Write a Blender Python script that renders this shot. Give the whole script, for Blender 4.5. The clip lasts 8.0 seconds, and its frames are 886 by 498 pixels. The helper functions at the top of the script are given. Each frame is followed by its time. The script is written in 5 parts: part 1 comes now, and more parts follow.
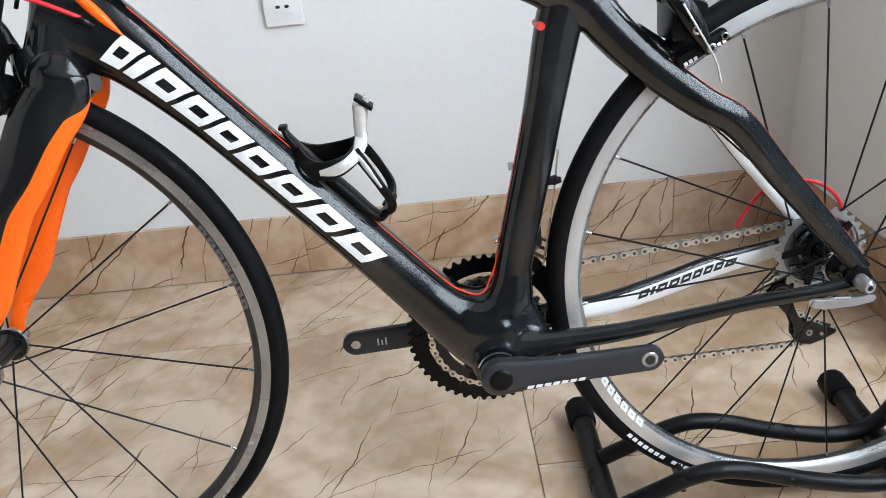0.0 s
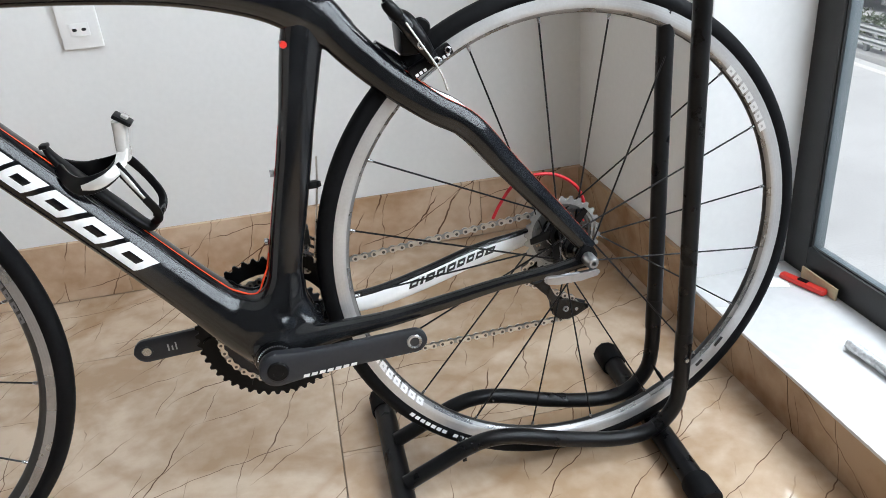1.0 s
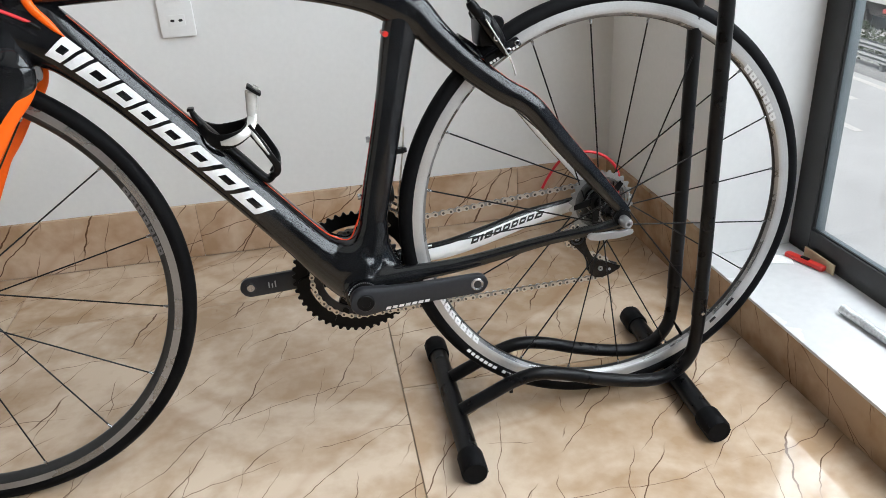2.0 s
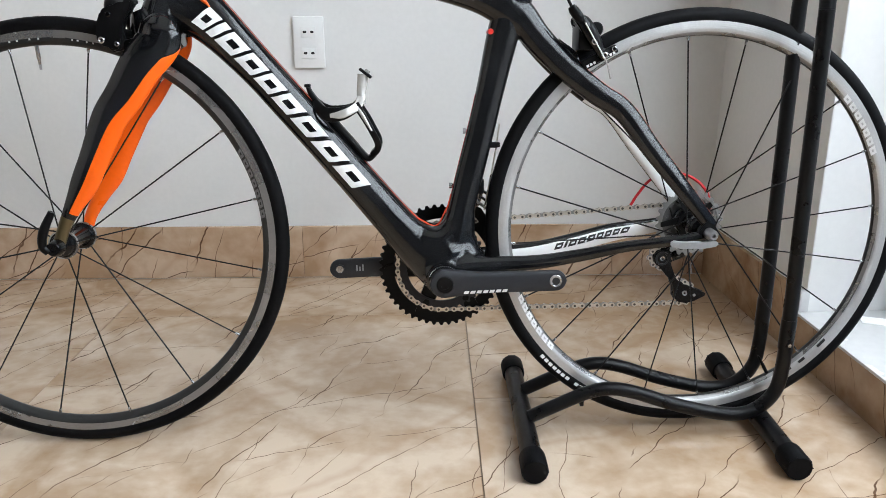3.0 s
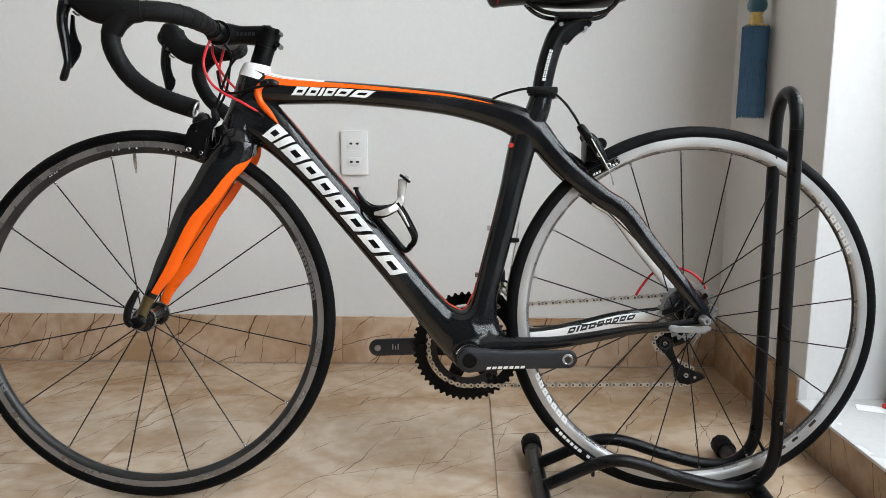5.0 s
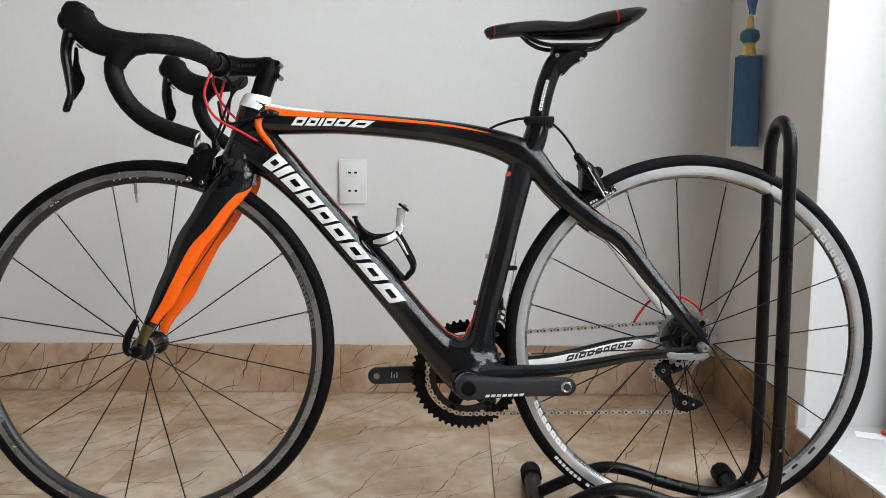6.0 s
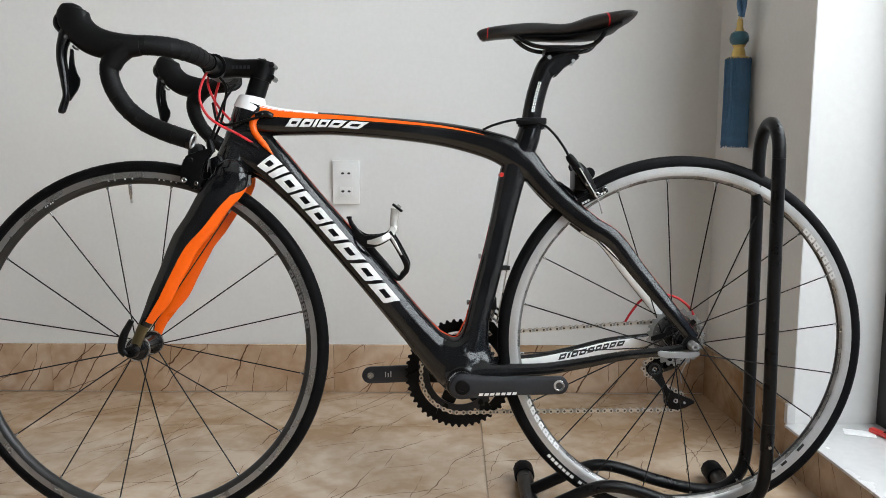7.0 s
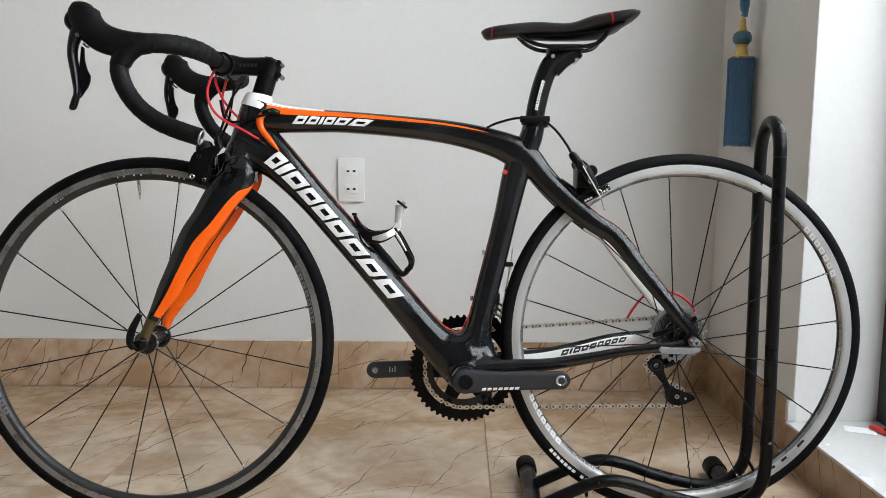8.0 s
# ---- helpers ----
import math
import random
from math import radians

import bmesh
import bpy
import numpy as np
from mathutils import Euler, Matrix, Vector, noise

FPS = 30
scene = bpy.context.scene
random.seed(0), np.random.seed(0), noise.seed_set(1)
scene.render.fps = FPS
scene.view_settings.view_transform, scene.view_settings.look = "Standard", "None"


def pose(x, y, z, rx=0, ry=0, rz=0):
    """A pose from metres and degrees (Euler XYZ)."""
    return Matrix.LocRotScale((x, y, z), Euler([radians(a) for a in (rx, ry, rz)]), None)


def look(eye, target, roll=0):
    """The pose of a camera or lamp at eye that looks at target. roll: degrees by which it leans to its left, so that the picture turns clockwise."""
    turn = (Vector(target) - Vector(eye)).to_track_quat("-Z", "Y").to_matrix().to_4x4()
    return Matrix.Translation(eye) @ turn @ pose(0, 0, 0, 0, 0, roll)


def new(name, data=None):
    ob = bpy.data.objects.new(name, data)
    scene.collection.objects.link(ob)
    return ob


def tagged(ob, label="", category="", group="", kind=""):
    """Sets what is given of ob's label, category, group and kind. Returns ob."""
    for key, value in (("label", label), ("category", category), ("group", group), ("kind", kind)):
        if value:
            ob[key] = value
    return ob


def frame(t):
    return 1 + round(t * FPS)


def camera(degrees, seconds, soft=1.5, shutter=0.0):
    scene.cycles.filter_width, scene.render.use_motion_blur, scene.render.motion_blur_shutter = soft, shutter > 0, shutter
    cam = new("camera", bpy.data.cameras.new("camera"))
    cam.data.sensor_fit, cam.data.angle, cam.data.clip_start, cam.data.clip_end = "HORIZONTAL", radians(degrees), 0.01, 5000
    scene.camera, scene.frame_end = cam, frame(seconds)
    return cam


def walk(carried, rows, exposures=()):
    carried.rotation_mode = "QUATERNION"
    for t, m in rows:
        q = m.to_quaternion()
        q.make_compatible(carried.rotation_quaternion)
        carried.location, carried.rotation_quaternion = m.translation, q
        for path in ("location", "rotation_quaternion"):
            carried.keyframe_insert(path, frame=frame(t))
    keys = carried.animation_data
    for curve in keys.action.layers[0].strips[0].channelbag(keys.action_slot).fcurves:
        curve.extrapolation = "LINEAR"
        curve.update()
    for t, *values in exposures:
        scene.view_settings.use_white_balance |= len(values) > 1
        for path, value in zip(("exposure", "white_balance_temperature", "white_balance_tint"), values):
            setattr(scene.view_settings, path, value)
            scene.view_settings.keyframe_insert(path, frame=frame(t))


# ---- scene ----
cam = camera(58.87, 8.0, 0.65)
PATH = [
    (0.0, -0.0417, -0.7808, 0.8163, 62.4718, 5.2689, -2.2550),
    (0.3, 0.0130, -0.8315, 0.8388, 62.3578, 5.5740, -4.5133),
    (0.5, 0.0498, -0.8426, 0.8436, 62.4828, 5.2825, -6.6064),
    (0.7, 0.0800, -0.8558, 0.8362, 62.3199, 5.3796, -9.2217),
    (1.0, 0.0824, -0.8795, 0.8244, 62.7725, 4.4697, -11.6971),
    (1.2, 0.0587, -0.9336, 0.8398, 63.0400, 4.2203, -13.0096),
    (1.5, 0.0194, -1.0037, 0.8554, 63.2800, 3.4079, -13.6039),
    (1.7, -0.0103, -1.0518, 0.8670, 63.1640, 3.6341, -13.3539),
    (2.0, -0.0330, -1.0749, 0.8555, 63.4264, 3.0115, -10.2208),
    (2.2, -0.0331, -1.0898, 0.8292, 63.9235, 2.7037, -7.9126),
    (3.3, -0.0116, -1.2367, 0.6641, 74.9196, -0.1879, 0.2696),
    (3.5, -0.0218, -1.2724, 0.6636, 75.4756, -0.0125, 0.4889),
    (4.0, -0.0206, -1.3464, 0.6891, 77.2728, -0.0745, 0.7592),
    (4.5, -0.0144, -1.3764, 0.6977, 78.7205, -0.2040, 1.3129),
    (5.8, -0.0051, -1.3715, 0.6923, 82.1214, -0.1005, 1.7677),
    (6.0, -0.0105, -1.3832, 0.6971, 82.2873, -0.0092, 1.4007),
    (6.5, -0.0100, -1.3876, 0.6964, 82.4750, 0.1255, 0.9009),
    (7.0, -0.0138, -1.3954, 0.6981, 82.3258, -0.0153, 0.7798),
    (7.5, -0.0121, -1.4039, 0.6938, 82.3698, -0.1361, 1.0768),
    (8.0, -0.0126, -1.4132, 0.6942, 82.3077, -0.1835, 1.1351),
]
walk(cam, [(t, pose(x, y, z, rx, ry, rz)) for t, x, y, z, rx, ry, rz in PATH],
     [(0.0, -0.12, 6050, 10), (0.7, -0.22, 6100, 10), (1.5, -0.35, 6350, 10), (2.0, -0.43, 6350, 10), (3.5, -0.33, 6150, 10), (4.5, -0.45, 6400, 10), (6.0, -0.6, 6500, 10), (8.0, -0.58, 6500, 10)])

# ---- light ----
world = bpy.data.worlds.new("sky")
scene.world = world
world.use_nodes = True
wn = world.node_tree.nodes
sky = wn.new("ShaderNodeTexSky")
sky.sky_type = "NISHITA"
sky.sun_disc = False
sky.sun_elevation, sky.sun_rotation = radians(48), radians(-45)
sky.air_density, sky.dust_density, sky.ozone_density = 1.0, 4.0, 1.0
world.node_tree.links.new(sky.outputs[0], wn["Background"].inputs[0])
wn["Background"].inputs[1].default_value = 0.09
sun_data = bpy.data.lights.new("sun", "SUN")
sun_data.energy, sun_data.angle, sun_data.color = 4.5, radians(12), (1.0, 0.96, 0.9)
sun = new("sun", sun_data)
sun.matrix_world = look((-5, 5, 8), (0, 0, 0))


def window_light(name, eye, target, sx, sy, power, tint):
    d = bpy.data.lights.new(name, "AREA")
    d.shape, d.size, d.size_y, d.energy, d.color = "RECTANGLE", sx, sy, power, tint
    o = new(name, d)
    o.matrix_world = look(eye, target)
    return o


# the bright sky over the street, just outside the panes
window_light("window_daylight", (1.50, -0.85, 2.12), (-0.5, -0.85, 1.84), 4.9, 1.93, 255, (0.90, 0.955, 1.0))


# ---- materials ----
def shader(name, col, rough=0.5, metal=0.0, var=0.08, scale=12.0, fine=160.0, bump=0.0, coat=0.0, spec=0.5):
    """A surface with two scales of mottling in colour and gloss, and fine relief."""
    m = bpy.data.materials.new(name)
    m.use_nodes = True
    nt = m.node_tree
    b = nt.nodes["Principled BSDF"]
    tc = nt.nodes.new("ShaderNodeTexCoord")
    n1 = nt.nodes.new("ShaderNodeTexNoise")
    n2 = nt.nodes.new("ShaderNodeTexNoise")
    n1.inputs["Scale"].default_value, n1.inputs["Detail"].default_value = scale, 4
    n2.inputs["Scale"].default_value, n2.inputs["Detail"].default_value = fine, 3
    add = nt.nodes.new("ShaderNodeMath")
    add.operation = "ADD"
    ramp = nt.nodes.new("ShaderNodeMapRange")
    ramp.inputs[1].default_value, ramp.inputs[2].default_value = 0.7, 1.3
    ramp.inputs[3].default_value, ramp.inputs[4].default_value = 1 - var, 1 + var
    mul = nt.nodes.new("ShaderNodeVectorMath")
    mul.operation = "SCALE"
    mul.inputs[0].default_value = col
    ln = nt.links.new
    ln(tc.outputs["Object"], n1.inputs["Vector"])
    ln(tc.outputs["Object"], n2.inputs["Vector"])
    ln(n1.outputs[0], add.inputs[0])
    ln(n2.outputs[0], add.inputs[1])
    ln(add.outputs[0], ramp.inputs[0])
    ln(ramp.outputs[0], mul.inputs["Scale"])
    ln(mul.outputs[0], b.inputs["Base Color"])
    rr = nt.nodes.new("ShaderNodeMapRange")
    rr.inputs[1].default_value, rr.inputs[2].default_value = 0.3, 0.7
    rr.inputs[3].default_value, rr.inputs[4].default_value = max(0.02, rough * 0.8), min(1, rough * 1.2)
    ln(n1.outputs[0], rr.inputs[0])
    ln(rr.outputs[0], b.inputs["Roughness"])
    b.inputs["Metallic"].default_value = metal
    b.inputs["Coat Weight"].default_value = coat
    b.inputs["Coat Roughness"].default_value = 0.06
    b.inputs["Specular IOR Level"].default_value = spec
    if bump:
        bp = nt.nodes.new("ShaderNodeBump")
        bp.inputs["Strength"].default_value = bump
        bp.inputs["Distance"].default_value = 0.001
        ln(n2.outputs[0], bp.inputs["Height"])
        ln(bp.outputs[0], b.inputs["Normal"])
    return m


def marble(name, base, dark, vein, streak, upright=False):
    """Polished beige stone tile: clouds, thin broken brown veins, another cut of the stone for each piece."""
    m = bpy.data.materials.new(name)
    m.use_nodes = True
    nt = m.node_tree
    ln = nt.links.new
    b = nt.nodes["Principled BSDF"]
    tc = nt.nodes.new("ShaderNodeTexCoord")
    oi = nt.nodes.new("ShaderNodeObjectInfo")
    sc = nt.nodes.new("ShaderNodeVectorMath")
    sc.operation = "SCALE"
    sc.inputs[0].default_value = (13.1, 7.7, 5.3)
    ln(oi.outputs["Random"], sc.inputs["Scale"])
    ad = nt.nodes.new("ShaderNodeVectorMath")
    turn = nt.nodes.new("ShaderNodeMapping")
    turn.inputs["Rotation"].default_value = (radians(90) if upright else 0, radians(90) if upright == 2 else 0, 0)
    ln(tc.outputs["Object"], turn.inputs[0])
    ln(turn.outputs[0], ad.inputs[0])
    ln(sc.outputs[0], ad.inputs[1])
    cloud = nt.nodes.new("ShaderNodeTexNoise")
    cloud.inputs["Scale"].default_value, cloud.inputs["Detail"].default_value, cloud.inputs["Distortion"].default_value = 4.5, 6, 0.8
    ln(ad.outputs[0], cloud.inputs["Vector"])
    grain = nt.nodes.new("ShaderNodeTexNoise")
    grain.inputs["Scale"].default_value, grain.inputs["Detail"].default_value = 34, 5
    ln(ad.outputs[0], grain.inputs["Vector"])
    cr = nt.nodes.new("ShaderNodeValToRGB")
    cr.color_ramp.elements[0].position, cr.color_ramp.elements[0].color = 0.36, (*dark, 1)
    cr.color_ramp.elements[1].position, cr.color_ramp.elements[1].color = 0.62, (*base, 1)
    half = nt.nodes.new("ShaderNodeMath")
    half.operation = "MULTIPLY_ADD"
    half.inputs[1].default_value, half.inputs[2].default_value = 0.3, -0.15
    ln(grain.outputs[0], half.inputs[0])
    summ = nt.nodes.new("ShaderNodeMath")
    ln(cloud.outputs[0], summ.inputs[0])
    ln(half.outputs[0], summ.inputs[1])
    ln(summ.outputs[0], cr.inputs[0])
    color = cr.outputs[0]
    def calc(op, p, q=None):
        n = nt.nodes.new("ShaderNodeMath")
        n.operation = op
        for i, v in enumerate((p, q)):
            if isinstance(v, (int, float)):
                n.inputs[i].default_value = v
            elif v is not None:
                ln(v, n.inputs[i])
        return n.outputs[0]

    # a soft orange streak and thin wandering lines in four directions, each broken up by a mask
    for k, (spacing, width, lo) in enumerate(((0.21, 0.0120, 0.44), (0.120, 0.0011, 0.46), (0.17, 0.0015, 0.45), (0.16, 0.0010, 0.45), (0.10, 0.0010, 0.49))):
        if upright == 1:
            width, lo = width * 1.5, lo - 0.05
        mp = nt.nodes.new("ShaderNodeMapping")
        mp.vector_type = "TEXTURE"
        mp.inputs["Location"].default_value = (3.7 * k, 2.1 * k, 1.3 * k)
        mp.inputs["Rotation"].default_value = (0, 0, radians(((58, 42, 30, 75, 20) if upright else (-52, -43, -27, -80, -12))[k]))
        ln(ad.outputs[0], mp.inputs["Vector"])
        sx = nt.nodes.new("ShaderNodeSeparateXYZ")
        ln(mp.outputs[0], sx.inputs[0])
        across = sx.outputs[0]
        for scale, amp in ((1.7, 0.20), (7.0, 0.050), (34.0, 0.011)):
            wn_ = nt.nodes.new("ShaderNodeTexNoise")
            wn_.inputs["Scale"].default_value, wn_.inputs["Detail"].default_value = scale, 1.0
            ln(mp.outputs[0], wn_.inputs["Vector"])
            across = calc("ADD", across, calc("MULTIPLY", wn_.outputs[0], amp))
        fr = calc("FRACT", calc("DIVIDE", across, spacing))
        dist = calc("MULTIPLY", calc("ABSOLUTE", calc("SUBTRACT", fr, 0.5)), spacing)
        line = nt.nodes.new("ShaderNodeMapRange")
        line.inputs[1].default_value, line.inputs[2].default_value = width * (0.5 if k else 0.05), width
        line.inputs[3].default_value, line.inputs[4].default_value = 1.0, 0.0
        ln(dist, line.inputs[0])
        gate = nt.nodes.new("ShaderNodeTexNoise")
        gate.inputs["Scale"].default_value, gate.inputs["Detail"].default_value = 4.6 + k, 3
        ln(ad.outputs[0], gate.inputs["Vector"])
        gr = nt.nodes.new("ShaderNodeMapRange")
        gr.inputs[1].default_value, gr.inputs[2].default_value = lo, lo + 0.1
        ln(gate.outputs[0], gr.inputs[0])
        both = nt.nodes.new("ShaderNodeMath")
        both.operation = "MULTIPLY"
        ln(line.outputs[0], both.inputs[0])
        ln(gr.outputs[0], both.inputs[1])
        soft = nt.nodes.new("ShaderNodeMath")
        soft.operation = "MULTIPLY"
        soft.inputs[1].default_value = (0.24, 0.9, 0.9, 0.8, 0.75)[k]
        ln(both.outputs[0], soft.inputs[0])
        mx = nt.nodes.new("ShaderNodeMix")
        mx.data_type = "RGBA"
        ln(soft.outputs[0], mx.inputs["Factor"])
        ln(color, mx.inputs["A"])
        mx.inputs["B"].default_value = (*(vein if k else streak), 1)
        color = mx.outputs["Result"]
    ln(color, b.inputs["Base Color"])
    b.inputs["Roughness"].default_value = 0.06
    b.inputs["Specular IOR Level"].default_value = 0.5
    return m


def carbon(name, col, light):
    """Glossy lacquer over a fine woven carbon cloth with paler clouds that only just show."""
    m = shader(name, col, 0.13, 0.0, 0.12, 9, 70, 0.12, 0.0, 0.6)
    nt = m.node_tree
    b = nt.nodes["Principled BSDF"]
    tc = nt.nodes.new("ShaderNodeTexCoord")
    mp = nt.nodes.new("ShaderNodeMapping")
    mp.inputs["Rotation"].default_value = (0, radians(40), 0)
    ch = nt.nodes.new("ShaderNodeTexChecker")
    ch.inputs["Scale"].default_value = 520
    ch.inputs["Color1"].default_value, ch.inputs["Color2"].default_value = (*col, 1), (*light, 1)
    nt.links.new(tc.outputs["Object"], mp.inputs[0])
    nt.links.new(mp.outputs[0], ch.inputs["Vector"])
    cloud = nt.nodes.new("ShaderNodeTexNoise")
    cloud.inputs["Scale"].default_value, cloud.inputs["Detail"].default_value = 17, 5
    patch = nt.nodes.new("ShaderNodeMapRange")
    patch.inputs[1].default_value, patch.inputs[2].default_value, patch.inputs[4].default_value = 0.52, 0.70, 0.7
    mx = nt.nodes.new("ShaderNodeMix")
    mx.data_type = "RGBA"
    mx.inputs["B"].default_value = (0.020, 0.021, 0.0225, 1)
    nt.links.new(tc.outputs["Object"], cloud.inputs["Vector"])
    nt.links.new(cloud.outputs[0], patch.inputs[0])
    nt.links.new(patch.outputs[0], mx.inputs["Factor"])
    nt.links.new(ch.outputs[0], mx.inputs["A"])
    nt.links.new(mx.outputs["Result"], b.inputs["Base Color"])
    return m


def brushed(name, col, rough):
    """Turned aluminium with fine rings about the axle."""
    m = shader(name, col, rough, 0.75, 0.06, 20, 300, 0.05)
    return m


MARBLE = marble("beige_marble_tile", (0.575, 0.455, 0.342), (0.385, 0.262, 0.162), (0.085, 0.038, 0.018), (0.29, 0.145, 0.06))
MARBLE_UP = marble("beige_marble_skirting", (0.60, 0.45, 0.325), (0.41, 0.265, 0.16), (0.085, 0.036, 0.016), (0.30, 0.135, 0.05), 1)
# same stone, made darker and browner for the shade on inward faces
MARBLE_SIDE = marble("shaded_marble_side", (0.43, 0.295, 0.185), (0.27, 0.155, 0.080), (0.070, 0.028, 0.012), (0.22, 0.10, 0.035), 2)
GROUT = shader("tile_grout", (0.34, 0.26, 0.19), 0.9, bump=0.3)
WALL = shader("white_wall_paint", (0.735, 0.73, 0.718), 0.75, var=0.025, scale=2.5, fine=90, bump=0.03)
# unseen side wall: tone picked for the light it bounces into the room
PALE = shader("bounce_toned_side_wall", (0.52, 0.475, 0.43), 0.8, var=0.03)
# unseen walls, kept dark so the black bicycle parts mirror little light
DIM = shader("dark_unseen_wall", (0.10, 0.10, 0.10), 0.8, var=0.05)
# unseen ceiling: greyed to limit its bounced light
CEIL = shader("bounce_toned_ceiling", (0.48, 0.47, 0.45), 0.9, var=0.02)
SILL = shader("white_sill_stone", (0.62, 0.62, 0.615), 0.25, var=0.05, scale=5, fine=60)
ALU_DARK = shader("dark_window_aluminium", (0.022, 0.0215, 0.0215), 0.42, 0.2, 0.1, bump=0.1)
GASKET = shader("black_gasket", (0.015, 0.015, 0.015), 0.7)
# outer window frame: daylight put into the colour as a paler grey
DAYLIT_FRAME = shader("daylit_frame_grey", (0.17, 0.20, 0.215), 0.35)
CARBON = carbon("black_carbon_lacquer", (0.0025, 0.0025, 0.003), (0.006, 0.0065, 0.0075))
BLACK = shader("satin_black", (0.003, 0.003, 0.0033), 0.38, var=0.15, spec=0.16)
BLACK_GLOSS = shader("gloss_black", (0.004, 0.004, 0.0045), 0.18, spec=0.35)
STAND = shader("black_powder_coat", (0.0035, 0.0035, 0.004), 0.32, var=0.2, scale=30, bump=0.1, spec=0.24)
RUBBER = shader("tyre_rubber", (0.0034, 0.0034, 0.0039), 0.6, var=0.25, scale=25, bump=0.2, spec=0.10)
TAPE = shader("black_bar_tape", (0.0038, 0.0038, 0.004), 0.6, var=0.2, fine=420, bump=0.4, spec=0.18)
HOODRUB = shader("hood_rubber", (0.0035, 0.0035, 0.0038), 0.55, fine=500, bump=0.3, spec=0.16)
PINSTRIPE = shader("red_orange_line", (0.66, 0.050, 0.010), 0.35, var=0.05, spec=0.3)
ORANGE = shader("orange_lacquer", (0.86, 0.115, 0.004), 0.3, var=0.05, spec=0.3)
WHITE = shader("white_lacquer", (0.82, 0.82, 0.82), 0.3, var=0.03, coat=0.5)
DECAL = shader("white_decal", (0.80, 0.80, 0.80), 0.4, var=0.08)
GREYDECAL = shader("grey_decal", (0.34, 0.34, 0.35), 0.45)
DIMDECAL = shader("dim_silver_decal", (0.16, 0.16, 0.165), 0.4)
BLACKDECAL = shader("black_decal", (0.012, 0.012, 0.012), 0.4)
RED = shader("red_cable_housing", (0.55, 0.012, 0.02), 0.35)
REDPL = shader("red_plastic", (0.62, 0.03, 0.02), 0.35)
SILVER = shader("polished_aluminium", (0.42, 0.42, 0.43), 0.28, 0.9, 0.08, bump=0.05)
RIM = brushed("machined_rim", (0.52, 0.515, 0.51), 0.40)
# same alloy darker: shade on the front rim, duller inner band on the rear
RIM_DULL = brushed("shaded_dull_rim", (0.32, 0.315, 0.31), 0.28)
RIMDARK = shader("dark_rim_inner", (0.03, 0.03, 0.03), 0.4, 0.3)
STEEL = shader("nickel_chain_steel", (0.62, 0.57, 0.50), 0.32, 0.85, 0.15, 60)
CHAINDARK = shader("chain_inner_plate", (0.10, 0.09, 0.08), 0.4, 0.6)
COG = shader("cassette_steel", (0.32, 0.32, 0.31), 0.3, 0.85, 0.12)
COG_DARK = shader("shaded_cassette_steel", (0.13, 0.13, 0.125), 0.35, 0.8, 0.2)
CRANK = shader("dark_grey_anodised", (0.024, 0.025, 0.029), 0.4, 0.2, 0.1, spec=0.35)
SPOKE = shader("black_spoke", (0.005, 0.005, 0.0055), 0.4, 0.0, spec=0.25)
PLASTIC = shader("white_socket_plastic", (0.80, 0.80, 0.79), 0.35, var=0.02)
HOLE = shader("socket_slots", (0.02, 0.02, 0.02), 0.7)
TASSEL = shader("blue_tassel_yarn", (0.075, 0.17, 0.30), 0.85, var=0.3, scale=60, fine=500)
TEAL = shader("teal_bead", (0.015, 0.10, 0.15), 0.3, coat=0.4)
CAGE_SILVER = shader("bright_cage_lacquer", (0.55, 0.53, 0.50), 0.22, 0.4, 0.06)
BRASS = shader("brass", (0.60, 0.44, 0.16), 0.3, 0.9)
CARD = shader("card", (0.50, 0.40, 0.25), 0.8)
FOIL = shader("crumpled_foil", (0.66, 0.67, 0.68), 0.36, 0.6, 0.3, 60, 200, 0.9)
PAPER = shader("white_paper", (0.82, 0.82, 0.82), 0.7)
ASPHALT = shader("pale_asphalt", (0.62, 0.64, 0.66), 0.85, var=0.15, scale=0.8, fine=40, bump=0.3)
MARK = shader("road_paint", (0.8, 0.8, 0.8), 0.6, var=0.1)
GALV = shader("galvanised_steel", (0.22, 0.24, 0.25), 0.5, 0.4)
KERB = shader("pale_kerb_concrete", (0.36, 0.37, 0.38), 0.85, var=0.12, scale=2, bump=0.2)
LEAF = shader("leaf_green", (0.085, 0.12, 0.07), 0.6, var=0.5, scale=3, fine=30)
GLASS = bpy.data.materials.new("window_glass")
GLASS.use_nodes = True
_g = GLASS.node_tree.nodes["Principled BSDF"]
_g.inputs["Transmission Weight"].default_value, _g.inputs["Roughness"].default_value, _g.inputs["IOR"].default_value = 1.0, 0.0, 1.45
_g.inputs["Base Color"].default_value = (0.97, 0.99, 0.98, 1)


# ---- mesh helpers ----
def mesh_of(bm, mats, smooth=True):
    bmesh.ops.recalc_face_normals(bm, faces=bm.faces)
    me = bpy.data.meshes.new("mesh")
    bm.to_mesh(me)
    bm.free()
    for m in mats if isinstance(mats, (list, tuple)) else [mats]:
        me.materials.append(m)
    if smooth:
        me.polygons.foreach_set("use_smooth", [True] * len(me.polygons))
        me.set_sharp_from_angle(angle=radians(38))
    return me


def part(name, bm, mats, parent=None, label="", smooth=True):
    me = mesh_of(bm, mats, smooth)
    me.name = name
    ob = new(name, me)
    ob.parent = parent
    if label:
        ob["label"] = label
    return ob


def thing(name, label, category, m=None, group="", kind=""):
    ob = new(name)
    ob.empty_display_size = 0.05
    if m is not None:
        ob.matrix_world = m
    return tagged(ob, label, category, group, kind)


